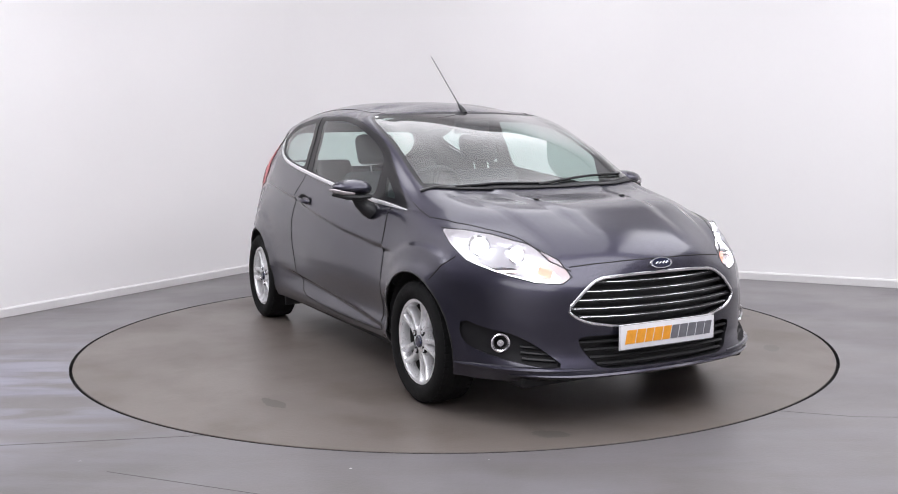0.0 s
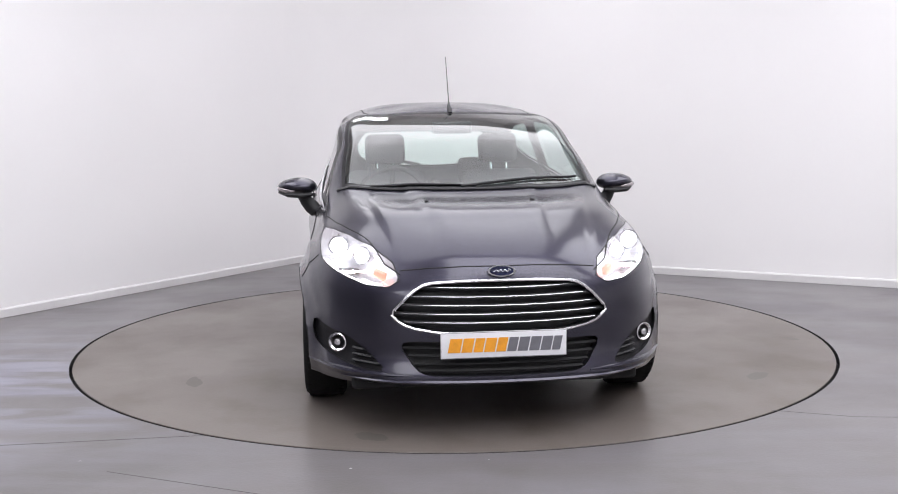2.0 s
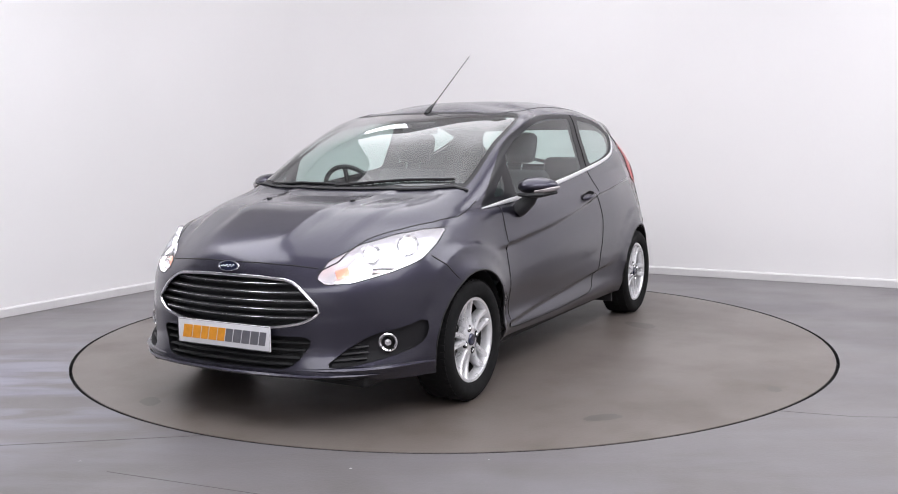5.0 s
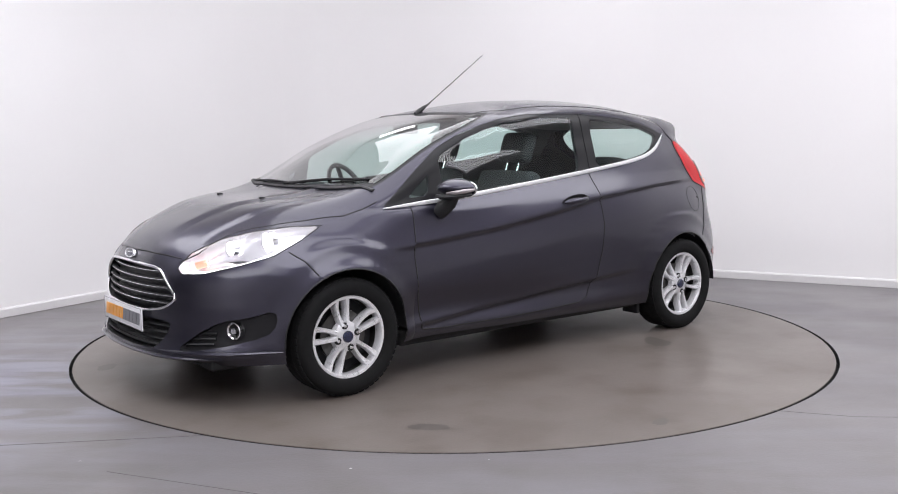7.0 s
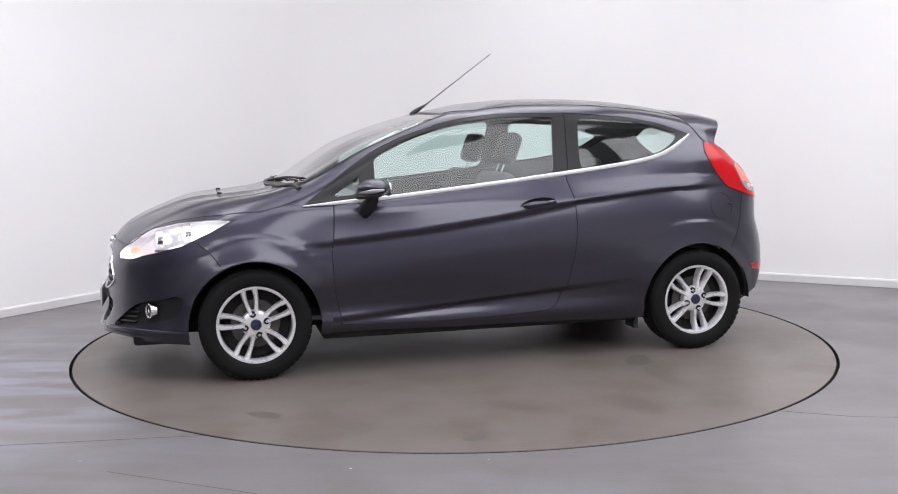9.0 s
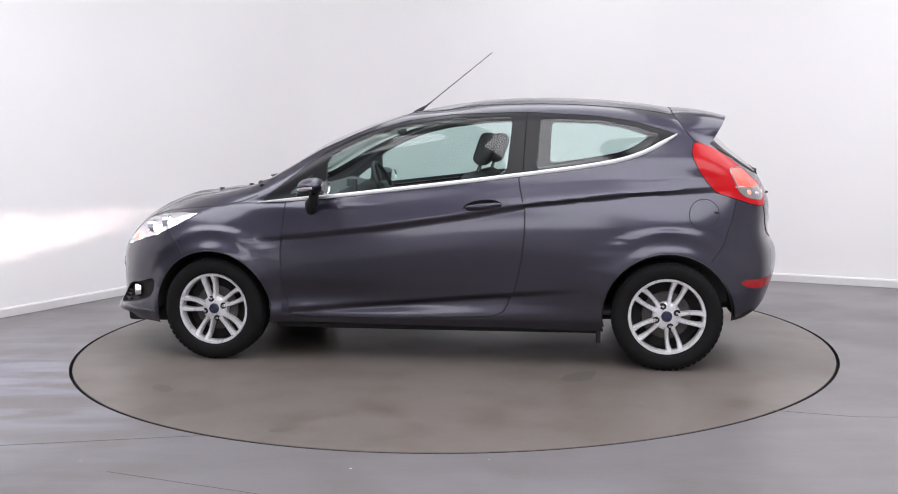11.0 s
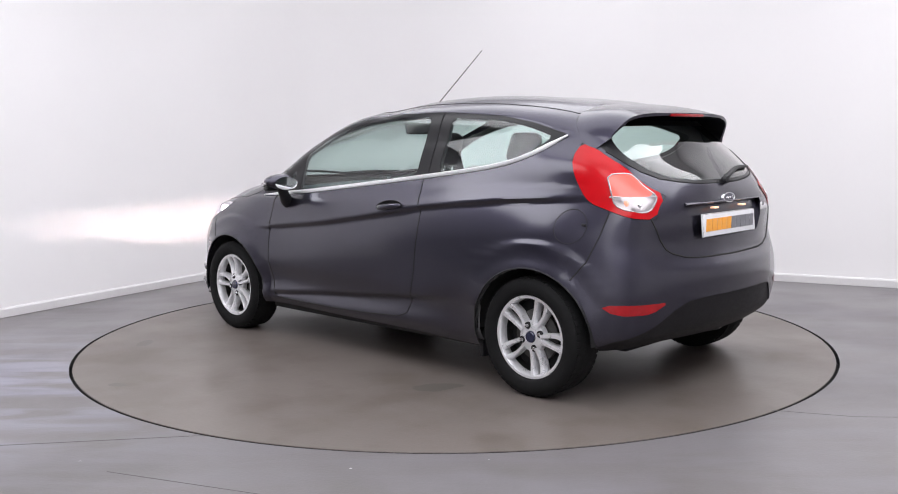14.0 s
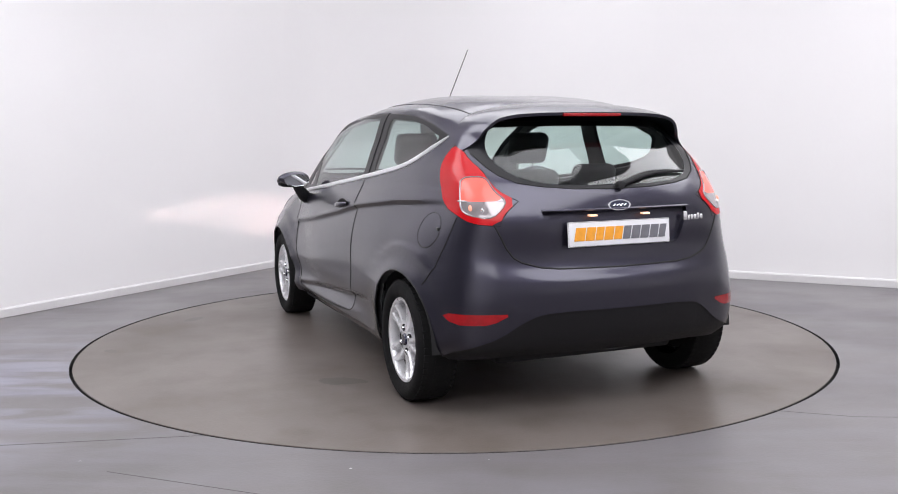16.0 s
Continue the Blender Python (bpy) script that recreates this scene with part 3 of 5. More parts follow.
DLO = [(.985, .883), (.80, .897), (.50, .920), (.28, .945), (-.10, .984), (-.5, 1.030), (-.84, 1.070), (-1.03, 1.104), (-1.14, 1.145), (-1.305, 1.235),
       (-1.10, 1.298), (-.89, 1.336), (-.51, 1.362), (-.10, 1.357), (.12, 1.330), (.27, 1.295), (.44, 1.240), (.60, 1.165), (.76, 1.055)]
DOORGLASS = [(.60, .925), (.28, .958), (-.10, .997), (-.40, 1.032), (-.43, 1.340), (-.10, 1.336), (.12, 1.308), (.27, 1.270), (.44, 1.212), (.60, 1.125)]
QUARTERGLASS = [(-.56, 1.050), (-.84, 1.085), (-1.02, 1.118), (-1.12, 1.155), (-1.225, 1.230), (-1.05, 1.284), (-.89, 1.313), (-.58, 1.332)]
SAILGLASS = [(.83, .925), (.70, .936), (.675, 1.035), (.70, 1.025)]
DOOR = [(.825, .897), (.83, .80), (.845, .62), (.835, .45), (.80, .258), (.55, .252), (.24, .253), (-.10, .262), (-.33, .275), (-.39, .30), (-.45, .42), (-.485, .56), (-.505, .72), (-.505, .84), (-.47, .97), (-.465, 1.03), (-.2, 1.0), (.3, .947), (.6, .915)]
HEADLAMP = [(-1.065, .645), (-1.00, .712), (-.86, .775), (-.70, .809), (-.56, .823), (-.428, .822), (-.50, .762), (-.60, .700), (-.74, .662), (-.92, .622), (-1.03, .616)]
GRILLE = [(-.3, .647), (.16, .645), (.31, .635), (.37, .600), (.455, .512), (.435, .487), (.38, .457), (.26, .437), (-.3, .430)]
LOWGRILLE = [(-.3, .40), (.395, .40), (.42, .378), (.36, .285), (.31, .262), (-.3, .255)]
FOGPOCKET = [(.775, .455), (.72, .425), (.63, .405), (.545, .345), (.475, .275), (.56, .272), (.68, .30), (.76, .335), (.785, .39)]
TAILLAMP = [(-1.389, 1.197), (-1.467, 1.167), (-1.605, 1.081), (-1.692, 1.002), (-1.754, .955), (-1.762, .853), (-1.695, .860), (-1.595, .895), (-1.50, .925), (-1.451, .978), (-1.406, 1.046), (-1.37, 1.127)]
TAILCLEAR = [(-1.567, 1.037), (-1.577, 1.055), (-1.634, 1.056), (-1.688, 1.000), (-1.744, .950), (-1.746, .876), (-1.623, .909), (-1.593, .984)]
TAILGLOW = [(-1.60, .953), (-1.56, 1.04), (-1.57, 1.07), (-1.64, 1.07), (-1.688, 1.002), (-1.722, .970), (-1.722, .953)]
REARGLASS = [(-.3, .998), (.2, 1.002), (.34, 1.014), (.44, 1.030), (.505, 1.062), (.54, 1.10), (.572, 1.155), (.575, 1.185), (.55, 1.22), (.52, 1.27), (.45, 1.30), (-.3, 1.30)]
TAILGATE = [(-.3, .660), (.30, .664), (.385, .673), (.46, .694), (.495, .715), (.525, .756), (.555, .82), (.572, .856), (.575, .90), (.572, .955), (.585, 1.02), (.60, 1.08), (.61, 1.16), (.60, 1.185), (.56, 1.25), (.50, 1.285), (.40, 1.30), (-.3, 1.31)]
REARCLEAR = [(-.3, 1.014), (.2, 1.016), (.33, 1.027), (.42, 1.046), (.47, 1.08), (.50, 1.12), (.51, 1.16), (.49, 1.22), (.44, 1.275), (-.3, 1.285)]
REFLECTOR = [(.765, .475), (.515, .480), (.60, .432), (.735, .428)]
POCKET = [(-.3, .748), (.29, .748), (.318, .765), (.372, .900), (.36, .912), (-.3, .912)]
VALANCE = [(-.3, .482), (.26, .482), (.40, .472), (.47, .435), (.56, .37), (.66, .33), (.74, .30), (.80, .15), (-.3, .15)]


def cut_skin():
    S = Skin()
    S.mark("windscreen", lambda c, n, u, v: u < 3 * SUB and 7 * SV <= v < 9 * SV and c.x > 0)
    S.mark("windscreen_edge", lambda c, n, u, v: (u >= 3 * SUB - 1 or v >= 9 * SV - 2 or v < 7 * SV + 2) and c.x > 0, over=("windscreen",))
    side = lambda c, n: n.y > 0.25
    for hx in (1.245, -1.245):
        S.cut("arch", disc_poly(hx, .282, .337, 56), SIDE, lambda c, n: c.y > 0.45)
    S.cut("frame", rounded(DLO, 1), SIDE, lambda c, n: n.y > 0.3 and c.z > 0.85)
    fr = lambda c, n: n.y > 0.3 and c.z > 0.88
    S.cut("door_glass", rounded(DOORGLASS, 1), SIDE, fr, ("frame",))
    S.cut("quarter_glass", rounded(QUARTERGLASS, 1), SIDE, fr, ("frame",))
    S.cut("sail_glass", rounded(SAILGLASS, 1), SIDE, fr, ("frame",))
    S.cut("headlamp", rounded(HEADLAMP, 1), SLANT, lambda c, n: c.x > 1.2 and c.z > .58 and n.x + n.y > 0.2)
    front = lambda c, n: c.x > 1.5 and n.x > 0.1
    S.cut("grille", rounded(GRILLE, 1), FRONT, front)
    S.cut("low_grille", rounded(LOWGRILLE, 1), FRONT, front)
    S.cut("fog_pocket", rounded(FOGPOCKET, 1), FRONT, front)
    rear = lambda c, n: c.x < -1.3 and n.x < -0.1
    S.cut("tail_lamp", rounded(TAILLAMP, 1), SIDE, lambda c, n: c.x < -1.2 and c.y > .4 and n.y > .05)
    S.cut("tail_clear", rounded(TAILCLEAR, 1), SIDE, lambda c, n: c.x < -1.2 and c.y > .4, ("tail_lamp",))
    S.cut("tail_glow", TAILGLOW, SIDE, lambda c, n: c.x < -1.2 and c.y > .4, ("tail_clear",))
    S.cut("rear_glass", rounded(REARGLASS, 1), FRONT, rear)
    S.cut("rear_clear", rounded(REARCLEAR, 1), FRONT, rear, ("rear_glass",))
    S.cut("tailgate", rounded(TAILGATE, 1), FRONT, lambda c, n: c.x < -1.3 and n.x < -0.02 and c.z > .62)
    S.cut("plate_pocket", rounded(POCKET, 1), FRONT, lambda c, n: c.x < -1.6 and n.x < -0.1, ("tailgate",))
    S.cut("reflector", rounded(REFLECTOR, 1), FRONT, lambda c, n: c.x < -1.4 and n.x < -0.05)
    S.cut("valance", rounded(VALANCE, 1), FRONT, lambda c, n: c.x < -1.5)
    S.cut("door", rounded(DOOR, 1), SIDE, lambda c, n: n.y > 0.3 and c.z < 1.1)
    S.cut("bonnet", [(2.02, -.3), (1.99, .25), (1.905, .41), (1.84, .475), (1.70, .535), (1.55, .612), (1.38, .675), (1.2, .716), (1.0, .706), (1.0, .645), (1.035, .57), (1.068, .48), (1.112, .25), (1.126, .1), (1.126, -.3)], TOP, lambda c, n: n.z > 0.3 and c.z > 0.685 and c.x > .9)
    S.cut("front_bumper", [(1.30, .10), (1.30, .55), (1.40, .62), (1.52, .715), (1.7, .80), (2.3, .80), (2.3, .10)], SIDE, lambda c, n: c.x > 1.2)
    S.cut("rear_bumper", [(-1.35, .10), (-1.40, .57), (-1.52, .66), (-1.60, .885), (-1.79, .85), (-2.2, .85), (-2.2, .10)], SIDE, lambda c, n: c.x < -1.2)
    S.mark("roof", lambda c, n, u, v: v >= 9 * SV)
    S.cut("wing", [(.85, .10), (.85, .90), (1.0, .93), (1.9, .90), (1.9, .10)], SIDE, lambda c, n: n.y > .1 and c.x > .8)
    S.bm.normal_update()
    return S


CAR_LABEL = "dark grey metallic three-door hatchback with lit headlamps"


def ribbon(S, proj, pts, radius, out=0.0, sub=6, y=1, flat=1.0, closed=False):
    """Points along an outline laid on the skin."""
    res = []
    pts = list(pts) + ([pts[0]] if closed else [])
    for (a0, b0), (a1, b1) in zip(pts, pts[1:]):
        for k in range(sub):
            p, n = S.on(proj, a0 + (a1 - a0) * k / sub, b0 + (b1 - b0) * k / sub, y)
            res.append(p + n * out)
    if not closed:
        p, n = S.on(proj, *pts[-1], y)
        res.append(p + n * out)
    return res


def flip(ob, parent, name):
    """The same mesh mirrored to the other side."""
    me = ob.data.copy()
    me.transform(Matrix.Diagonal((1, -1, 1, 1)))
    me.flip_normals()
    c = new(name, me)
    c.parent = parent
    if "label" in ob:
        c["label"] = ob["label"]
    return c


def both(name, bm, material, parent, label="", smooth=True):
    a = part(name, bm, material, parent, label, smooth)
    b = flip(a, parent, name)
    return a, b


def build_car():
    car = new("car")
    tagged(car, CAR_LABEL, "car")
    S = cut_skin()
    for nm, region, material, label in (
            ("front_bumper", "front_bumper", PAINT, ""), ("bonnet", "bonnet", PAINT, "ribbed grey bonnet"), ("roof", "roof", PAINT, ""),
            ("rear_bumper", "rear_bumper", PAINT, ""), ("tailgate", "tailgate", PAINT, ""), ("body_shell", "body", PAINT, "")):
        part(nm, S.take(region, (1, -1)), material, car, label)
    for nm, region in (("front_wing", "wing"), ("door", "door")):
        both(nm, S.take(region), PAINT, car)
    part("lower_valance", S.take("valance", (1, -1), push=-0.006), TRIM, car, "matt dark plastic lower bumper")
    both("window_surround", S.take("frame", push=-0.002), GLOSSBLACK, car, "black window frame")
    wins = [part("windscreen", S.take("windscreen", (1, -1)), SCREEN, car, "clear windscreen"),
            part("rear_window", S.take("rear_clear", (1, -1)), SCREEN, car)]
    part("rear_window_border", S.take("rear_glass", (1, -1), push=-.001), GLOSSBLACK, car)
    part("windscreen_border", S.take("windscreen_edge", (1, -1), push=-0.001), GLOSSBLACK, car)
    for nm, region in (("side_window", "door_glass"), ("quarter_window", "quarter_glass"), ("corner_window", "sail_glass")):
        wins += both(nm, S.take(region, push=-0.004), GLASS, car)
    for w in wins:
        w.visible_shadow = False
    return car, S


# ------------------------------------------------------------ wheels
def build_wheel(car):
    """One wheel about its own axis, its outer face towards +y."""
    w = new("wheel")
    w.parent = car
    bm = bmesh.new()
    lathe(bm, ((.196, .055), (.203, .076), (.218, .087), (.25, .090), (.268, .084), (.280, .068), (.2865, .045), (.288, .0), (.2865, -.06), (.278, -.092), (.255, -.105), (.22, -.10), (.205, -.09)), 72)
    part("tyre", bm, RUBBER, w, "black rubber tyre")
    bm = bmesh.new()
    for k in range(54):  # tread blocks on the shoulder and the crown
        a = k * math.tau / 54
        m = Matrix.Rotation(a, 4, "Y")
        for y0, y1, o in ((.042, .070, 0), (-.09, -.060, .5), (-.02, .018, .25)):
            mm = Matrix.Rotation(o * math.tau / 54, 4, "Y") @ m
            box(bm, -.012, .012, y0, y1, .279, .2885 - (0.003 if y0 != -.02 else 0), m=mm)
    tagged(part("tread", bm, RUBBER, w, smooth=False), kind="stuff")
    bm = bmesh.new()
    lathe(bm, ((.182, .020), (.182, .045), (.183, .064), (.187, .071), (.199, .072), (.203, .064), (.200, .05), (.197, .020)), 72)
    # barrel in dark steel instead of alloy: the shade behind the spokes as colour
    barrel = bmesh.new()
    lathe(barrel, ((.183, .022), (.178, -.02), (.174, -.05)), 48)
    part("barrel", barrel, STEEL, w, "inner barrel of the rim, coloured dark as shade")
    # five twin spokes
    for k in range(5):
        for s in (-1, 1):
            a = k * math.tau / 5 + radians(80)
            c0, c1 = a + s * radians(13), a + s * radians(8.6)
            r0, r1, n = .058, .190, 10
            prev = None
            for i in range(n + 1):
                f = i / n
                r, an = r0 + (r1 - r0) * f, c0 + (c1 - c0) * f + s * radians(1.6) * math.sin(f * math.pi)
                half = .0140 - .0032 * math.sin(f * math.pi) + .0035 * f * f
                y = .062 + .008 * f - .010 * math.sin(f * math.pi)
                d, t = Vector((math.cos(an), 0, math.sin(an))), Vector((-math.sin(an), 0, math.cos(an)))
                ring = [bm.verts.new(d * r + t * (half * u) + Vector((0, yy, 0))) for u, yy in ((-1, y - .012), (-.55, y), (.55, y), (1, y - .012), (.75, y - .050), (-.75, y - .050))]
                if prev:
                    for j in range(6):
                        bm.faces.new((prev[j], prev[(j + 1) % 6], ring[(j + 1) % 6], ring[j]))
                prev = ring
    bmesh.ops.recalc_face_normals(bm, faces=bm.faces)
    rim = part("rim", bm, ALLOY, w, "silver alloy rim with five twin spokes")
    bm = bmesh.new()
    lathe(bm, ((.0001, .058), (.036, .058), (.060, .056), (.072, .049), (.076, .02)), 40)
    part("hub", bm, ALLOY, rim)
    bm = bmesh.new()
    lathe(bm, ((.0001, .069), (.024, .068), (.028, .064), (.029, .058)), 32)
    part("centre_cap", bm, NAVY, rim, "dark blue centre cap")
    for k in range(4):
        a = k * math.tau / 4 + radians(74)
        bm = bmesh.new()
        lathe(bm, ((.0085, .058), (.0165, .059), (.0175, .050)), 20)
        bmesh.ops.translate(bm, vec=(.056 * math.cos(a), .001, .056 * math.sin(a)), verts=bm.verts)
        part("nut_seat", bm, DARK, rim)
        bm = bmesh.new()
        lathe(bm, ((.0001, .067), (.007, .067), (.0095, .063), (.0100, .045)), 6)
        bmesh.ops.translate(bm, vec=(.056 * math.cos(a), 0, .056 * math.sin(a)), verts=bm.verts)
        part("wheel_nut", bm, CHROME, rim)
    bm = bmesh.new()
    lathe(bm, ((.0001, .069), (.0035, .068), (.0035, .050)), 8)
    bmesh.ops.translate(bm, vec=(.186 * math.cos(4.1), 0, .186 * math.sin(4.1)), verts=bm.verts)
    part("tyre_valve", bm, BLACK, rim)
    bm = bmesh.new()
    lathe(bm, ((.0001, .0), (.06, .0), (.062, .012), (.125, .012), (.127, .0), (.0001, -.002)), 48)
    part("brake_disc", bm, STEEL, w)
    bm = bmesh.new()
    lathe(bm, ((.0001, -.02), (.19, -.02), (.19, -.03), (.0001, -.03)), 32)
    part("back_plate", bm, DARK, w)
    return w


def wheels(car):
    w = build_wheel(car)
    w.matrix_basis = pose(1.245, .742, .287)
    for x, sg, turn in ((-1.245, 1, -176), (1.245, -1, 40), (-1.245, -1, 10)):
        m = pose(x, .742 * sg, .287, 0, 0, 0 if sg > 0 else 180) @ pose(0, 0, 0, 0, turn, 0)
        copy_thing(w, m)
    for hx in (1.245, -1.245):
        bm = bmesh.new()
        lathe(bm, ((.0001, .47), (.345, .47), (.345, .80)), 56, Matrix.Translation((hx, 0, .282)))
        bmesh.ops.delete(bm, geom=[v for v in bm.verts if v.co.z < .255], context="VERTS")
        both("wheel_arch_liner", bm, DARK, car)
    bm = bmesh.new()
    box(bm, -.90, .90, -.745, .745, .175, .26, .02)
    box(bm, -1.56, 1.90, -.47, .47, .20, .30, .02)
    box(bm, 1.585, 1.86, -.62, .62, .175, .28, .02)
    box(bm, -1.66, -1.54, -.50, .50, .29, .36, .02)
    part("underbody", bm, DARK, car)
    for x0, y0, y1 in ((-.905, .64, .76),):
        bm = bmesh.new()
        box(bm, x0, x0 + .025, y0, y1, .13, .22, .004)
        both("mud_flap", bm, BLACK, car)


# ------------------------------------------------------------ nose
def plate(car, place, rx_lean, face):
    """A white plate with a slanted orange and grey mark, no letters."""
    bm = bmesh.new()
    box(bm, -.26, .26, -.004, .004, -.0545, .0545, .003)
    p = part("number_plate", bm, PLATEWHITE, car, "white dealer plate with orange and grey mark")
    p.matrix_basis = Matrix.Translation(place) @ pose(0, 0, 0, 0, 0, 90 if face > 0 else -90) @ pose(0, 0, 0, rx_lean, 0, 0)
    bm = bmesh.new()
    tube(bm, [(-.257, -.0042, -.052), (.257, -.0042, -.052), (.257, -.0042, .052), (-.257, -.0042, .052)], .0009, 6, closed=True)
    part("plate_edge", bm, TRIM, p)
    widths = (.050, .044, .038, .044, .040, .038, .042, .042, .042, .034)
    x = -.226
    for i, w in enumerate(widths):
        bm = bmesh.new()
        vs = []
        lean, h = .012, .029
        for yy in (-.0062, -.004):
            vs.append([bm.verts.new((a, yy, b)) for a, b in ((x - lean / 2, -h), (x + w - lean / 2, -h), (x + w + lean / 2, h), (x + lean / 2, h))])
        bm.faces.new(vs[0])
        for k in range(4):
            bm.faces.new((vs[0][k], vs[1][k], vs[1][(k + 1) % 4], vs[0][(k + 1) % 4]))
        bmesh.ops.recalc_face_normals(bm, faces=bm.faces)
        part("mark_block", bm, ORANGE if i < 5 else GREYINK, p, smooth=False)
        x += w + .0055
    return p


def oval(car, place, face, lean=0.0):
    bm = bmesh.new()
    lathe(bm, ((.0001, .006), (.80, .006), (.84, .009), (.96, .009), (1.0, .004), (1.0, -.004)), 48)
    for v in bm.verts:
        v.co = Vector((v.co.x * .060, v.co.y, v.co.z * .0245))
    b = part("oval_badge", bm, CHROME, car, "oval badge with chrome rim")
    b.matrix_basis = Matrix.Translation(place) @ pose(0, 0, 0, 0, lean, 0) @ pose(0, 0, 0, 0, 0, -90 if face > 0 else 90)
    bm = bmesh.new()
    lathe(bm, ((.0001, .0092), (.80, .0085)), 40)
    for v in bm.verts:
        v.co = Vector((v.co.x * .060, v.co.y, v.co.z * .0245))
    part("badge_field", bm, NAVY, b)
    bm = bmesh.new()
    tube(bm, [(-.036 + .072 * k / 40, .010, .0055 * math.sin(k * .62) * (1 - k / 80)) for k in range(41)], .0020, 6)
    part("badge_stroke", bm, CHROME, b)


def half_width(poly, z):
    xs = []
    for (a0, b0), (a1, b1) in zip(poly, poly[1:] + poly[:1]):
        if (b0 > z) != (b1 > z):
            xs.append(a0 + (a1 - a0) * (z - b0) / (b1 - b0))
    return max(xs)


def nose(car, S):
    part("grille_backing", S.take("grille", (1, -1), (-.055, 0, 0), walls=True), BLACK, car, "black grille opening")
    part("lower_grille_backing", S.take("low_grille", (1, -1), (-.05, 0, 0), walls=True), BLACK, car)
    both("fog_lamp_pocket", S.take("fog_pocket", shift=(-.028, -.004, 0), walls=True), TRIM, car)
    g = rounded([(abs(a) if a > 0 else 0.0, b) for a, b in GRILLE], 1)
    half = sorted([p for p in g if p[0] > 0.02], key=lambda p: math.atan2(p[0], -(p[1] - .54)))
    half = [p for p in half]
    low, high = (0.0, .430), (0.0, .647)
    path = [low] + half + [high]
    # the bottom bow runs first, then the tip, then the top
    pts = [S.on(FRONT, a, b)[0] for a, b in path]
    loop = pts + [Vector((p.x, -p.y, p.z)) for p in reversed(pts[1:-1])]
    bm = bmesh.new()
    tube(bm, [p + Vector((.002, 0, 0)) for p in loop], .0068, 8, closed=True)
    part("grille_surround", bm, CHROME, car, "chrome grille surround")
    for z in (.616, .580, .545, .510, .475):
        w = half_width(GRILLE, z) - .012
        ps = []
        for k in range(25):
            y = -w + 2 * w * k / 24
            p, n = S.on(FRONT, abs(y), z + .004 * (abs(y) / w) ** 2)
            ps.append(Vector((p.x - .012, y, p.z)))
        bm = bmesh.new()
        tube(bm, [p + Vector((-.010, 0, -.004)) for p in ps], .010, 6, 1.3)
        bar = part("grille_bar", bm, BLACK, car)
        bm = bmesh.new()
        tube(bm, ps, .0014, 6, 1.2)
        part("chrome_edge", bm, CHROME, bar, "thin chrome edge")
    for z in (.37, .338, .306, .280):
        w = half_width(LOWGRILLE, z) - .01
        bm = bmesh.new()
        ps = []
        for k in range(17):
            y = -w + 2 * w * k / 16
            p, n = S.on(FRONT, abs(y), z)
            ps.append(Vector((p.x - .018, y, z)))
        tube(bm, ps, .007, 6, 1.6)
        part("lower_grille_bar", bm, DARK, car)
    for k in range(3):
        bm = bmesh.new()
        ps = [S.on(FRONT, y, .345 - k * .024 + (y - .5) * .06)[0] - Vector((.020, 0, 0)) for y in (.50 + k * .0, .54, .58, .61)]
        tube(bm, ps, .006, 6, 1.5)
        both("fog_lamp_slat", bm, BLACK, car)
    plate(car, (2.040, 0, .3895), 0, 1)
    p, n = S.on(FRONT, 0, .672)
    oval(car, (p.x + .002, 0, .682), 1, -18)
    # fog lamps
    bm = bmesh.new()
    lathe(bm, ((.030, .006), (.036, .012), (.041, .010), (.042, -.02)), 36)
    f, g = both("fog_lamp_ring", bm, CHROME, car, "round fog lamp with chrome ring")
    bm = bmesh.new()
    lathe(bm, ((.0001, -.018), (.018, -.014), (.031, .002)), 32)
    h = part("fog_lamp_bowl", bm, STEEL, f)
    bm = bmesh.new()
    lathe(bm, ((.0001, .012), (.014, .010), (.016, -.012)), 24)
    i = part("fog_lamp_bulb", bm, CHROME, f)
    for src in (h, i):
        c = new(src.name.split(".")[0], src.data)
        c.parent = g
    f.matrix_basis = pose(1.765, .672, .365, 0, 0, -90 + 24)
    g.data = f.data
    g.matrix_basis = pose(1.765, -.672, .365, 0, 0, -90 - 24)
    bm = bmesh.new()
    tube(bm, [(S.on(FRONT, abs(y), .244)[0].x - .004, y, .238) for y in [k / 14 * .66 for k in range(-14, 15)]], [.003 + .008 * (1 - (abs(k) / 14) ** 4) for k in range(-14, 15)], 8, 2.0)
    part('front_lip', bm, PAINT, car, 'body-coloured chin lip')
    bm = bmesh.new()
    tube(bm, relax([S.on(SLANT, -1.16 + .60 * k / 16, .262)[0] for k in range(17)], 4), [.004 + .010 * math.sin(math.pi * k / 16) for k in range(17)], 8, 1.2)
    both('bumper_blade', bm, PAINT, car)
    # washer jets, wipers, cowl
    for y in (.25, -.25):
        p, n = S.on(TOP, 1.394, .25)
        bm = bmesh.new()
        box(bm, -.014, .014, -.009, .009, -.004, .007, .003, Matrix.Translation((p.x, y, p.z)))
        part("washer_jet", bm, BLACK, car)
    # headlamps
    A = SLANT
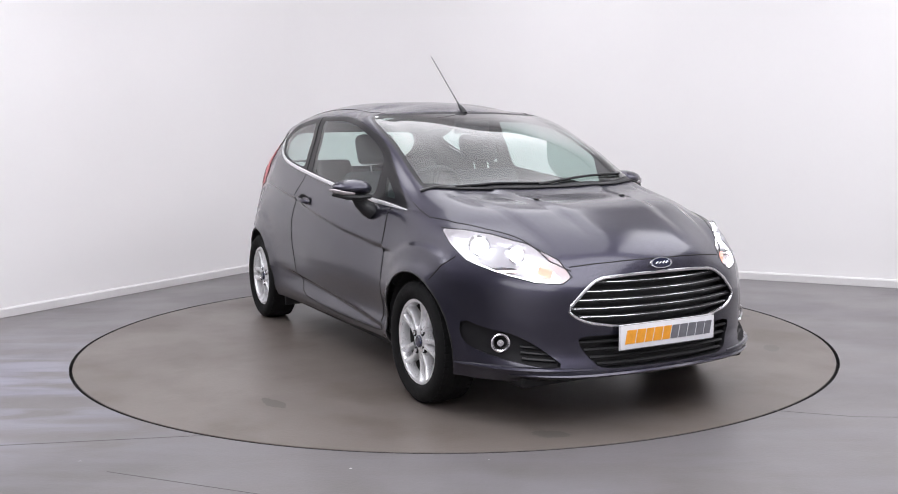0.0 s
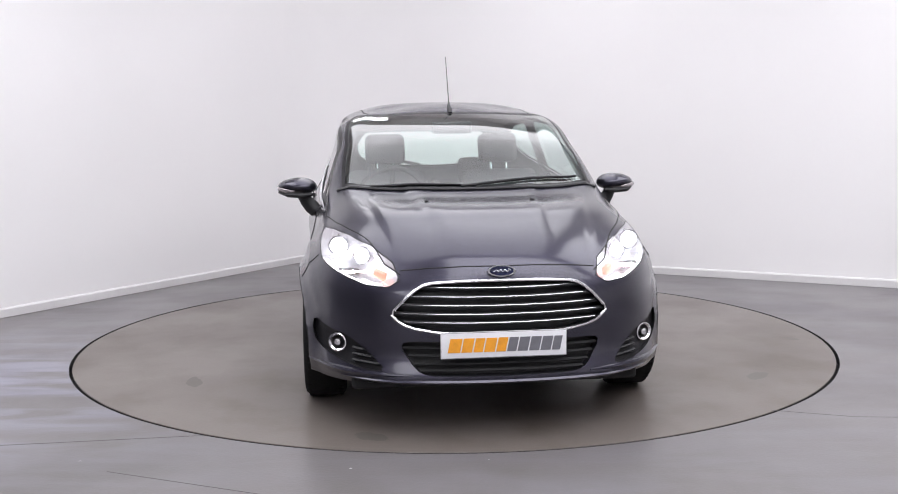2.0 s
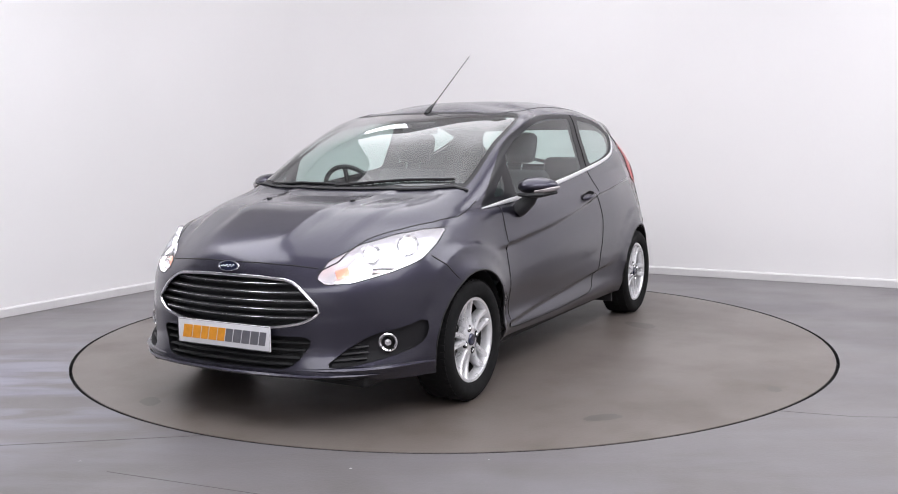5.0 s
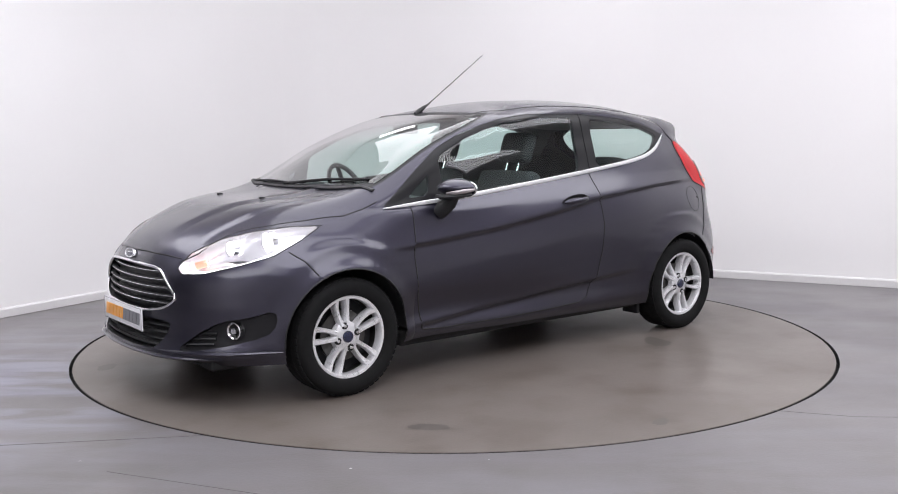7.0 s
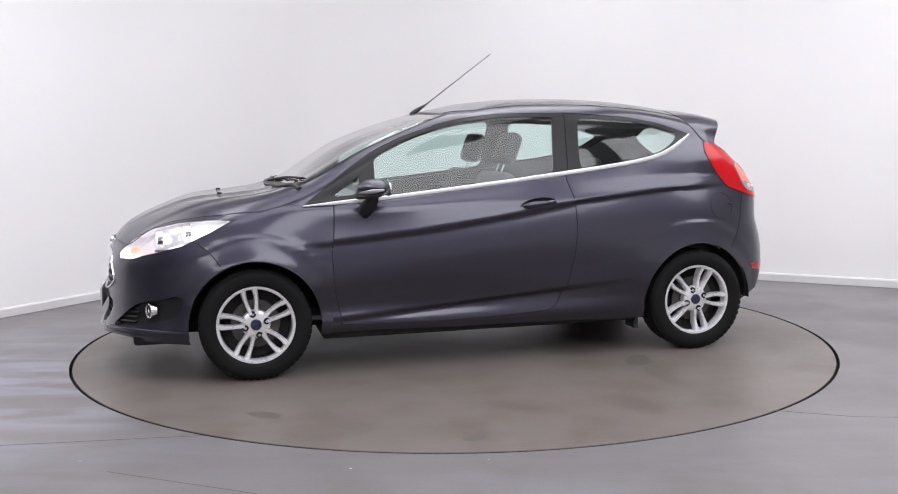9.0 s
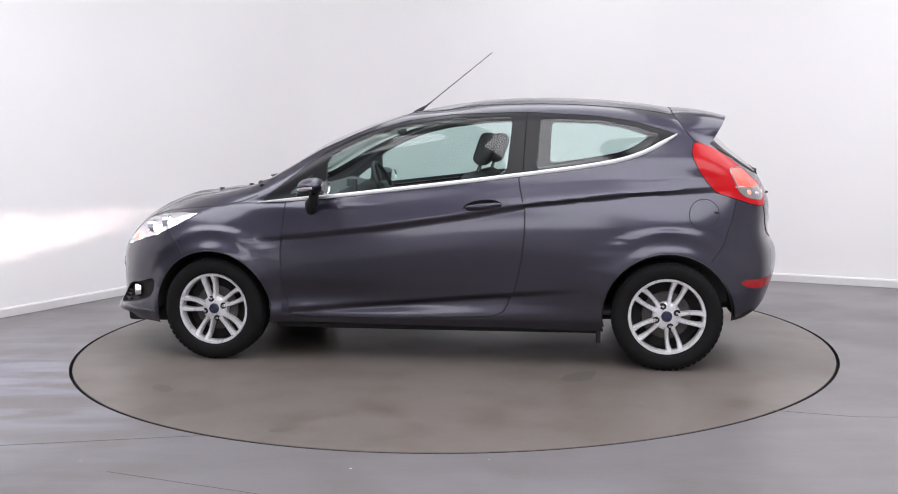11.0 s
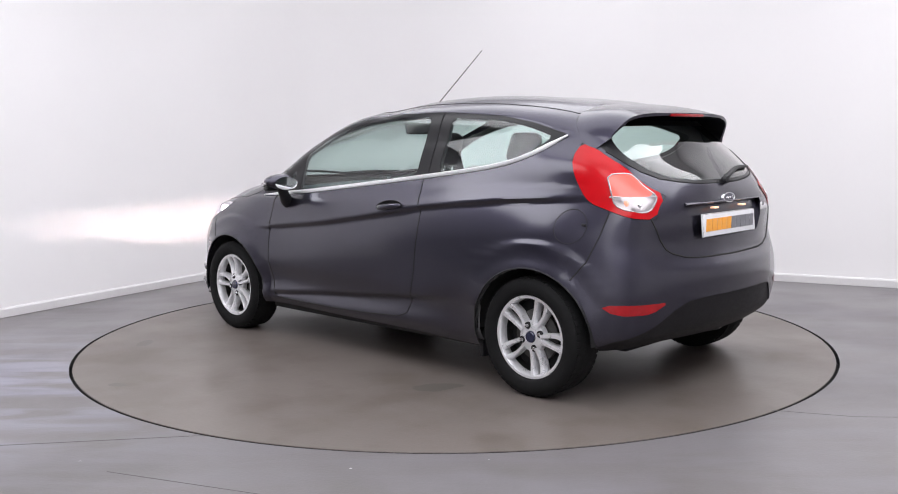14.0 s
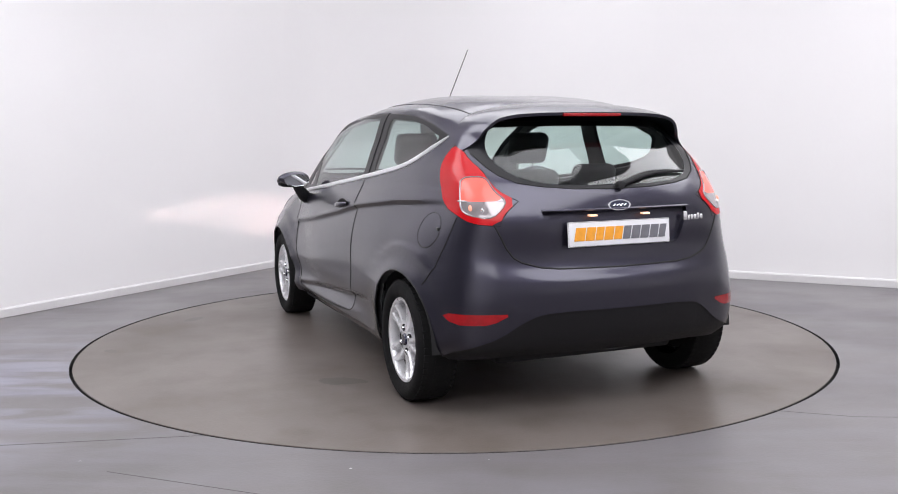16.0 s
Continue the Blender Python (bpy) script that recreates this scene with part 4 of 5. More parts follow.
    for sg, nm in ((1, "headlamp"), (-1, "headlamp")):
        bm = S.take("headlamp", (sg,), (-.065, -.045 * sg * sg, -.004), walls=True)
        lamp = part(nm, bm, LAMPSOFT, car, "bright lit headlamp behind clear cover")
        cover = part("cover", S.take("headlamp", (sg,), push=.001), CLEAR, lamp)
        cover.visible_shadow = False
        for (s, z, r, m, deep) in ((-.66, .757, .040, LAMPWHITE, .040), (-.83, .728, .033, LAMPWHITE, .044)):
            p, n = S.on(A, s, z)
            q = Vector((p.x, p.y, p.z)) - Vector((deep, deep * .5, 0))
            b2 = bmesh.new()
            lathe(b2, ((.0001, .012), (r * .6, .010), (r * .92, .0)), 32)
            face = part("lamp_glow", b2, m, lamp)
            b3 = bmesh.new()
            lathe(b3, ((r * .95, -.02), (r, .008), (r * 1.14, .010), (r * 1.2, -.02)), 32)
            ringo = part("bezel", b3, CHROME, lamp)
            for o in (face, ringo):
                o.matrix_basis = pose(q.x, q.y * sg, q.z, 0, 0, -90 + 8 * sg)
        p, n = S.on(A, -.955, .675)
        q = p - n * .03
        b2 = bmesh.new()
        box(b2, -.030, .030, -.012, .012, -.018, .018, .006)
        am = part("indicator", b2, AMBER, lamp, "amber indicator bulb")
        am.matrix_basis = pose(q.x, q.y * sg, q.z, 0, 15, -45 * sg)
        # daylight strip along the lower edge
        b2 = bmesh.new()
        ps = []
        for s, z in ((-.99, .630), (-.90, .632), (-.80, .651), (-.70, .676), (-.62, .704)):
            p, n = S.on(A, s, z)
            p = p - n * .012
            ps.append((p.x, p.y * sg, p.z))
        tube(b2, ps, .0045, 8)
        part("light_strip", b2, LAMPWHITE, lamp)
        # low beam: a bright filament between two black shields throws the flat fan on the wall
        p, n = S.on(A, -.80, .668)
        m = pose(p.x - .085, (p.y - .012) * sg, p.z - .004, 0, 2.6, 2.0 * sg)
        b2 = bmesh.new()
        box(b2, -.002, .0, -.028, .028, -.003, .003)
        part("filament", b2, BEAM, lamp, smooth=False).matrix_basis = m
        b2 = bmesh.new()
        box(b2, -.008, .056, -.045, .045, .0035, .0055)
        box(b2, -.008, .056, -.045, .045, -.011, -.009)
        box(b2, -.010, -.006, -.045, .045, -.010, .005)
        part("beam_shield", b2, BLACK, lamp, smooth=False).matrix_basis = m


BEAM = mat("beam_filament", (1, 1, 1), 0.5, emit=(1.0, 0.72, 0.68), strength=BEAM_POWER)


def relax(pts, rounds=12):
    for _ in range(rounds):
        pts = [pts[0]] + [(a + b * 2 + c) / 4 for a, b, c in zip(pts, pts[1:], pts[2:])] + [pts[-1]]
    return pts


def seams(car, S):
    def line(proj, pts, r=.0036, y=1, mirror=True, name="shut_line", m=DARK, out=-.0008, sub=8):
        bm = bmesh.new()
        tube(bm, ribbon(S, proj, pts, r, out, sub, y), r, 6)
        if mirror:
            both(name, bm, m, car)
        else:
            part(name, bm, m, car)
    line(SIDE, [(.825, .885), (.83, .80), (.845, .62), (.835, .45), (.80, .262), (.70, .254), (.24, .253), (-.10, .262), (-.33, .275), (-.39, .30), (-.45, .42), (-.485, .56), (-.505, .72), (-.505, .84), (-.475, .97), (-.467, 1.02)])
    line(SIDE, [(-.487, 1.035), (-.497, 1.2), (-.505, 1.362)], .003)
    line(TOP, [(1.905, .41), (1.84, .475), (1.70, .535), (1.55, .612), (1.38, .675), (1.2, .716), (1.0, .706)], .003)
    line(FRONT, [(0, .702), (.15, .702), (.30, .694), (.41, .682)], .003, mirror=True)
    line(SIDE, [(1.52, .712), (1.46, .665), (1.41, .60)])
    line(SIDE, [(-1.47, .58), (-1.53, .66), (-1.575, .78), (-1.60, .882)])
    line(FRONT, [(0, .660), (.30, .664), (.385, .673), (.46, .694), (.495, .715), (.525, .756), (.555, .82), (.570, .853)], .0045, y=-1)
    line(FRONT, [(0, .998), (.2, 1.002), (.34, 1.014), (.44, 1.030), (.505, 1.062), (.54, 1.10), (.572, 1.155)], .004, y=-1)
    line(TOP, [(.17, .475), (.0, .495), (-.4, .505), (-.9, .498), (-1.28, .475), (-1.31, .455)], .0035)
    line(SIDE, [(-1.29, 1.335), (-1.30, 1.32), (-1.345, 1.255), (-1.389, 1.197)], .0035)
    line(SIDE, disc_poly(-1.432, .818, .078, 28) + [(-1.354, .818)], .0022, sub=2)
    line(SIDE, TAILLAMP + TAILLAMP[:1], .003, sub=3)
    line(SLANT, HEADLAMP + HEADLAMP[:1], .003, sub=3, m=BLACK)
    p, n = S.on(SIDE, -1.492, .826)
    bm = bmesh.new()
    box(bm, p.x - .014, p.x + .010, p.y - .006, p.y + .003, p.z - .007, p.z + .007, .003)
    part("fuel_flap_catch", bm, BLACK, car)
    # bright waist strip under the side windows
    strip = [(.985, .882), (.80, .896), (.50, .919), (.28, .944), (-.10, .983), (-.5, 1.029), (-.84, 1.069), (-1.03, 1.103), (-1.14, 1.144), (-1.22, 1.187), (-1.30, 1.234)]
    bm = bmesh.new()
    tube(bm, relax([p + Vector((0, .005, 0)) for p in ribbon(S, SIDE, strip, .01, 0, 6)]), [.0118 * min(1, .25 + k * .10, .35 + (60 - k) * .10) for k in range(61)], 8, .6)
    both("waist_strip", bm, BRIGHT, car, "bright chrome waist strip")
    # rubber lips of the arches
    for hx in (1.245, -1.245):
        bm = bmesh.new()
        tube(bm, ribbon(S, SIDE, [(hx + .337 * math.cos(a), .282 + .337 * math.sin(a)) for a in [radians(-8 + 196 * k / 30) for k in range(31)]], .004, -.002, 1), .0045, 6)
        both("arch_lip", bm, BLACK, car)
    # door handles
    p, n = S.on(SIDE, -.28, .862)
    bm = bmesh.new()
    lathe(bm, ((.0001, -.012), (.6, -.008), (.95, .001), (1.0, .0015)), 36)
    for v in bm.verts:
        v.co = Vector((v.co.x * .104 + p.x, v.co.y + p.y + .001, v.co.z * .037 + p.z + v.co.x * -.010))
    both("handle_cup", bm, TRIM, car)
    bm = bmesh.new()
    tube(bm, [(p.x + dx, p.y + dy, p.z + dz) for dx, dy, dz in ((.088, .002, -.006), (.07, .018, -.004), (.03, .026, .0), (-.03, .027, .006), (-.075, .020, .011), (-.095, .003, .012))], [.006, .012, .0135, .0135, .013, .008], 10, .7)
    both("door_handle", bm, PAINT, car, "body-coloured pull handle")


BACKSET = .09  # of the mirrors, from the foot of the pillar


def mirrors(car, S):
    """Door mirror: a rounded shell tapering outwards on a short foot."""
    bm = bmesh.new()
    bmesh.ops.create_uvsphere(bm, u_segments=28, v_segments=18, radius=1)
    for v in bm.verts:
        x, y, z = v.co
        back = x < 0
        t = (y + 1) / 2
        h = .057 * (1 - .30 * t)
        v.co = Vector((.715 - BACKSET + (x * (.115 if not back else .055) * (1 - .25 * t)) - .02 * t, .875 + y * .104, .972 + z * h * (1.0 if z > 0 else .85) + .006 * t))
    a, b = both("mirror_shell", bm, PAINT, car, "grey door mirror")
    bm = bmesh.new()
    tube(bm, [(.735 - BACKSET * .7, .775, .842), (.735 - BACKSET * .8, .80, .868), (.728 - BACKSET, .83, .90), (.72 - BACKSET, .855, .945)], [.036, .042, .036, .032], 12, .8)
    both("mirror_foot", bm, BLACK, car)
    bm = bmesh.new()
    lathe(bm, ((.0001, .0), (1, .0), (1.04, .006)), 32)
    for v in bm.verts:
        v.co = Vector((.652 - BACKSET - v.co.y, .868 + v.co.x * .078, .970 + v.co.z * .037))
    both("mirror_glass", bm, MIRROR, car)
    bm = bmesh.new()
    tube(bm, [(x - BACKSET, y, z) for x, y, z in ((.80, .89, .952), (.785, .935, .956), (.745, .972, .964), (.69, .985, .970))], [.005, .009, .011, .006], 8, .5)
    both("mirror_indicator", bm, CLEARLAMP, car, "clear indicator lens")
    bm = bmesh.new()
    tube(bm, [(x - BACKSET, y, z) for x, y, z in ((.79, .80, .935), (.805, .86, .932), (.78, .925, .936), (.70, .972, .945))], [.010, .014, .014, .008], 8)
    both("mirror_skirt", bm, BLACK, car)


MIRROR = mat("mirror_glass", (0.8, 0.82, 0.83), 0.02, 1.0)


def roof_and_wipers(car, S):
    bm = bmesh.new()
    b, t = Vector((.200, 0, 1.392)), Vector((-.251, .032, 1.732))
    tube(bm, [b.lerp(t, k / 12) for k in range(13)], [.0065 if k < 2 else .0034 - .0012 * k / 12 for k in range(13)], 8)
    an = part("aerial", bm, STEEL, car, "thin raked roof aerial")
    bm = bmesh.new()
    tube(bm, [(.245, 0, 1.366), (.22, 0, 1.384), (.19, 0, 1.404), (.165, 0, 1.420)], [.014, .016, .012, .007], 10)
    part("aerial_foot", bm, BLACK, an)
    for y, w in ((-.50, .035), (.53, .012)):
        bm = bmesh.new()
        pts = []
        for dy, dx in ((-w, .0), (w, .0), (w, .022), (-w, .022)):
            q, n = S.on(TOP, .245 + dx, abs(y + dy))
            pts.append(bm.verts.new((q.x - .002, y + dy, q.z - .004)))
        bm.faces.new(pts)
        part("windscreen_sticker", bm, PLATEWHITE, car, "small white sticker inside the glass", smooth=False)
    # cowl
    bm = bmesh.new()
    pts = []
    for y in [k / 10 * .66 for k in range(-10, 11)]:
        ay = abs(y)
        x = 1.118 - .22 * ay * ay - .16 * max(0, ay - .45)
        pts.append((x, y, S.on(TOP, x, ay)[0].z + .001))
    tube(bm, pts, .009, 8, 1.8)
    part("cowl", bm, BLACK, car, "black scuttle panel")
    # wipers (pivots by the nearside and middle, blades along the glass foot)
    for piv, tip in (((1.105, -.05), (.965, .57)), ((1.055, -.50), (1.095, .03))):
        bm = bmesh.new()
        P = []
        for k in range(13):
            f = k / 12
            x, y = piv[0] + (tip[0] - piv[0]) * f - .03 * math.sin(f * math.pi) * 0, piv[1] + (tip[1] - piv[1]) * f
            P.append(Vector((x, y, S.on(TOP, x, abs(y))[0].z + .011)))
        tube(bm, P, [.007 - .003 * k / 12 for k in range(13)], 8)
        w = part("wiper", bm, BLACK, car, "black windscreen wiper")
        bm = bmesh.new()
        Q = [p + Vector((-.012, 0, -.004)) for p in P[2:]]
        tube(bm, Q, .005, 6)
        part("blade", bm, RUBBER, w)
    # roof spoiler: a lid over the rear window that bends down at both ends into fins reaching the lamps
    root = ((0.0, -1.285, 0), (.15, -1.285, 0), (.30, -1.285, 0), (.40, -1.285, 0), (.455, -1.287, 0), (1, -1.300, 1.320), (1, -1.322, 1.288), (1, -1.355, 1.242), (1, -1.389, 1.197))
    tips = ((0.0, -1.592, 1.337), (.15, -1.590, 1.336), (.30, -1.582, 1.332), (.40, -1.570, 1.323), (.455, -1.557, 1.309), (.490, -1.545, 1.285), (.515, -1.525, 1.255), (.540, -1.498, 1.212), (1, -1.462, 1.170))
    half_rows = []
    for (ry, rx, rz), (ty, tx, tz) in zip(root, tips):
        q = S.on(TOP, rx, ry)[0] if rz == 0 else S.on(SIDE, rx, rz)[0]
        r_ = Vector((rx, ry, q.z + .004)) if rz == 0 else Vector((rx, q.y + .004, rz))
        t_ = Vector((tx, ty, tz)) if ty < 1 else Vector((tx, S.on(SIDE, tx, tz)[0].y + .005, tz))
        half_rows.append((r_, t_))
    fine = smooth_line(np.array([[*r_, *t_] for r_, t_ in half_rows]), np.array([*half_rows[1][0], *half_rows[1][1]]) * np.array([1, -1, 1, 1, -1, 1]), np.array([*half_rows[-1][0], *half_rows[-1][1]]), 4)
    full = [v * np.array([1, -1, 1, 1, -1, 1]) for v in fine[:0:-1]] + list(fine)
    bm = bmesh.new()
    rows = []
    for i, v in enumerate(full):
        r_, t_ = Vector(v[:3]), Vector(v[3:])
        e = abs(i - (len(full) - 1) / 2) / ((len(full) - 1) / 2)
        fin = max(0.0, (e - .5) / .5)
        crown = Vector((0, 0, 1)).lerp(Vector((0, 1 if r_.y > 0 else -1, 0)), min(1, fin * 1.3)).normalized()
        row = [bm.verts.new(r_.lerp(t_, j / 7) + crown * (.012 * math.sin(j / 7 * math.pi) * (1 - .6 * fin))) for j in range(8)]
        under = -crown
        row.append(bm.verts.new(t_ + under * .014 + Vector((.004, 0, 0))))
        row.append(bm.verts.new(r_.lerp(t_, .55) + under * (.030 - .012 * fin)))
        row.append(bm.verts.new(r_.lerp(t_, .20) + under * (.050 - .030 * fin)))
        rows.append(row)
    for a, b in zip(rows, rows[1:]):
        for j in range(len(a) - 1):
            f = bm.faces.new((a[j], a[j + 1], b[j + 1], b[j]))
            f.material_index = 1 if j >= 8 else 0
    bmesh.ops.recalc_face_normals(bm, faces=bm.faces)
    part("spoiler", bm, [PAINT, GLOSSBLACK], car, "body-coloured roof spoiler")
    bm = bmesh.new()
    box(bm, -.012, .006, -.150, .150, -.007, .007, .003, Matrix.Translation((-1.586, 0, 1.325)))
    part("high_brake_lamp", bm, REFLECT, car, "red high brake lamp")


def tail(car, S):
    for sg in (1, -1):
        lamp = part("tail_lamp", S.take("tail_lamp", (sg,), push=.004), REDLAMP, car, "red tail lamp with clear lower lens")
        part("tail_lens", S.take("tail_clear", (sg,), push=.005), CLEARLAMP, lamp, "clear lower lens")
        part("lit_lens", S.take("tail_glow", (sg,), push=.005), REDGLOW, lamp, "lit pinkish red lens")
        for ring in (TAILCLEAR, [(-1.593, .953), (-1.735, .953)]):
            bm = bmesh.new()
            path = relax([q + Vector((0, .004, 0)) for q in ribbon(S, SIDE, ring, .004, .004, 4, closed=len(ring) > 2)], 2)
            tube(bm, [Vector((q.x, q.y * sg, q.z)) for q in path], .0042, 6, closed=len(ring) > 2)
            part("lens_border", bm, CLEARLAMP, lamp, "pale lens border")
        for s_, z, r, m in ((-1.665, .925, .018, AMBER), (-1.71, .915, .016, CHROME)):
            p, n = S.on(SIDE, s_, z)
            b2 = bmesh.new()
            bmesh.ops.create_uvsphere(b2, u_segments=16, v_segments=10, radius=r)
            for v in b2.verts:
                v.co = Vector((v.co.x * .8 + p.x, (v.co.y * .35 + p.y + .004) * sg, v.co.z * .8 + p.z))
            part("bulb", b2, m, lamp)
        part("lamp_back", S.take("tail_lamp", (sg,), push=-.006), DASH, lamp)
        part("lamp_back", S.take("tail_clear", (sg,), push=-.006), DASH, lamp)
        part("lamp_back", S.take("tail_glow", (sg,), push=-.006), DASH, lamp)
        part("rear_reflector", S.take("reflector", (sg,), push=.002), REFLECT, car, "narrow red reflector")
    # grip ledge over the plate, plate, lights, badge
    x0 = S.on(FRONT, 0, .905, -1)[0].x
    bm = bmesh.new()
    tube(bm, [(S.on(FRONT, abs(y), .912, -1)[0].x - .003, y, .912) for y in [k / 12 * .37 for k in range(-12, 13)]], .006, 8, 1.8)
    part("grip_ledge", bm, PAINT, car)
    part("plate_recess", S.take("plate_pocket", (1, -1), (.026, 0, 0), walls=True), PAINT, car, "recess for the plate")
    plate(car, (-1.828, 0, .806), -5, -1)
    for y in (.135, -.135):
        bm = bmesh.new()
        box(bm, -.016, .010, -.018, .018, -.004, .004, .002, Matrix.Translation((-1.820, y, .886)))
        part("plate_lamp", bm, PLATELAMP, car, "small warm plate lamp")
    p, n = S.on(FRONT, 0, .93, -1)
    oval(car, (p.x - .006, 0, .926), -1, 8)
    # slanted chrome name strip, as plain bars
    for k, (w, h) in enumerate(((.020, .040), (.012, .022), (.014, .022), (.014, .022), (.012, .028), (.014, .022))):
        y = -.355 - k * .021
        p, n = S.on(FRONT, abs(y), .855, -1)
        bm = bmesh.new()
        box(bm, p.x - .004, p.x + .002, y - w / 2, y + w / 2, .845, .845 + h, .002)
        part("name_bar", bm, CHROME, car)
    # rear wiper
    bm = bmesh.new()
    P = []
    for k in range(11):
        f = k / 10
        y, z = -.025 - .40 * f, 1.014 + .050 * math.sin(min(1, f * 1.5) * 1.57)
        x = S.on(FRONT, abs(y), z, -1)[0].x
        P.append((x - .018, y, z))
    tube(bm, P, [.013, .014, .014, .013, .012, .011, .010, .009, .008, .007, .005], 8)
    w = part("rear_wiper", bm, BLACK, car, "black rear wiper")
    bm = bmesh.new()
    lathe(bm, ((.0001, .012), (.018, .010), (.022, -.01)), 24, Matrix.Translation((-1.795, -.025, 1.012)) @ Matrix.Rotation(radians(90), 4, "Z"))
    part("pivot_cap", bm, BLACK, w)


PLATELAMP = mat("plate_lamp", (1, 0.8, 0.6), 0.3, emit=(1.0, 0.45, 0.25), strength=1.0)


def seat(car, x, y, wide, rear=False):
    """A front seat or one place of the bench: cushion, back, headrest on two posts."""
    s = new("seat")
    s.parent = car
    s.matrix_basis = pose(x, y, 0)
    bm = bmesh.new()
    box(bm, -.05, .47, -wide / 2, wide / 2, .38, .53, .05)
    part("cushion", bm, SEATCLOTH, s)
    bm = bmesh.new()
    lean = Matrix.Translation((-.02, 0, .48)) @ Matrix.Rotation(radians(-20), 4, "Y")
    box(bm, -.06, .06, -wide / 2, wide / 2, -.02, .58 if not rear else .40, .05, lean)
    for sy in (-1, 1):
        box(bm, .02, .09, sy * wide / 2 - .05, sy * wide / 2 + .02, .05, .46, .03, lean)
    part("backrest", bm, SEATCLOTH, s)
    top = .58 if not rear else .40
    bm = bmesh.new()
    box(bm, -.045, .045, -.125, .125, top + .05, top + .24, .04, lean)
    hr = part("headrest", bm, SEATCLOTH, s)
    for sy in (-.05, .05):
        bm = bmesh.new()
        a, b = lean @ Vector((0, sy, top - .02)), lean @ Vector((0, sy, top + .08))
        tube(bm, [a, b], .006, 8)
        part("post", bm, CHROME, hr)


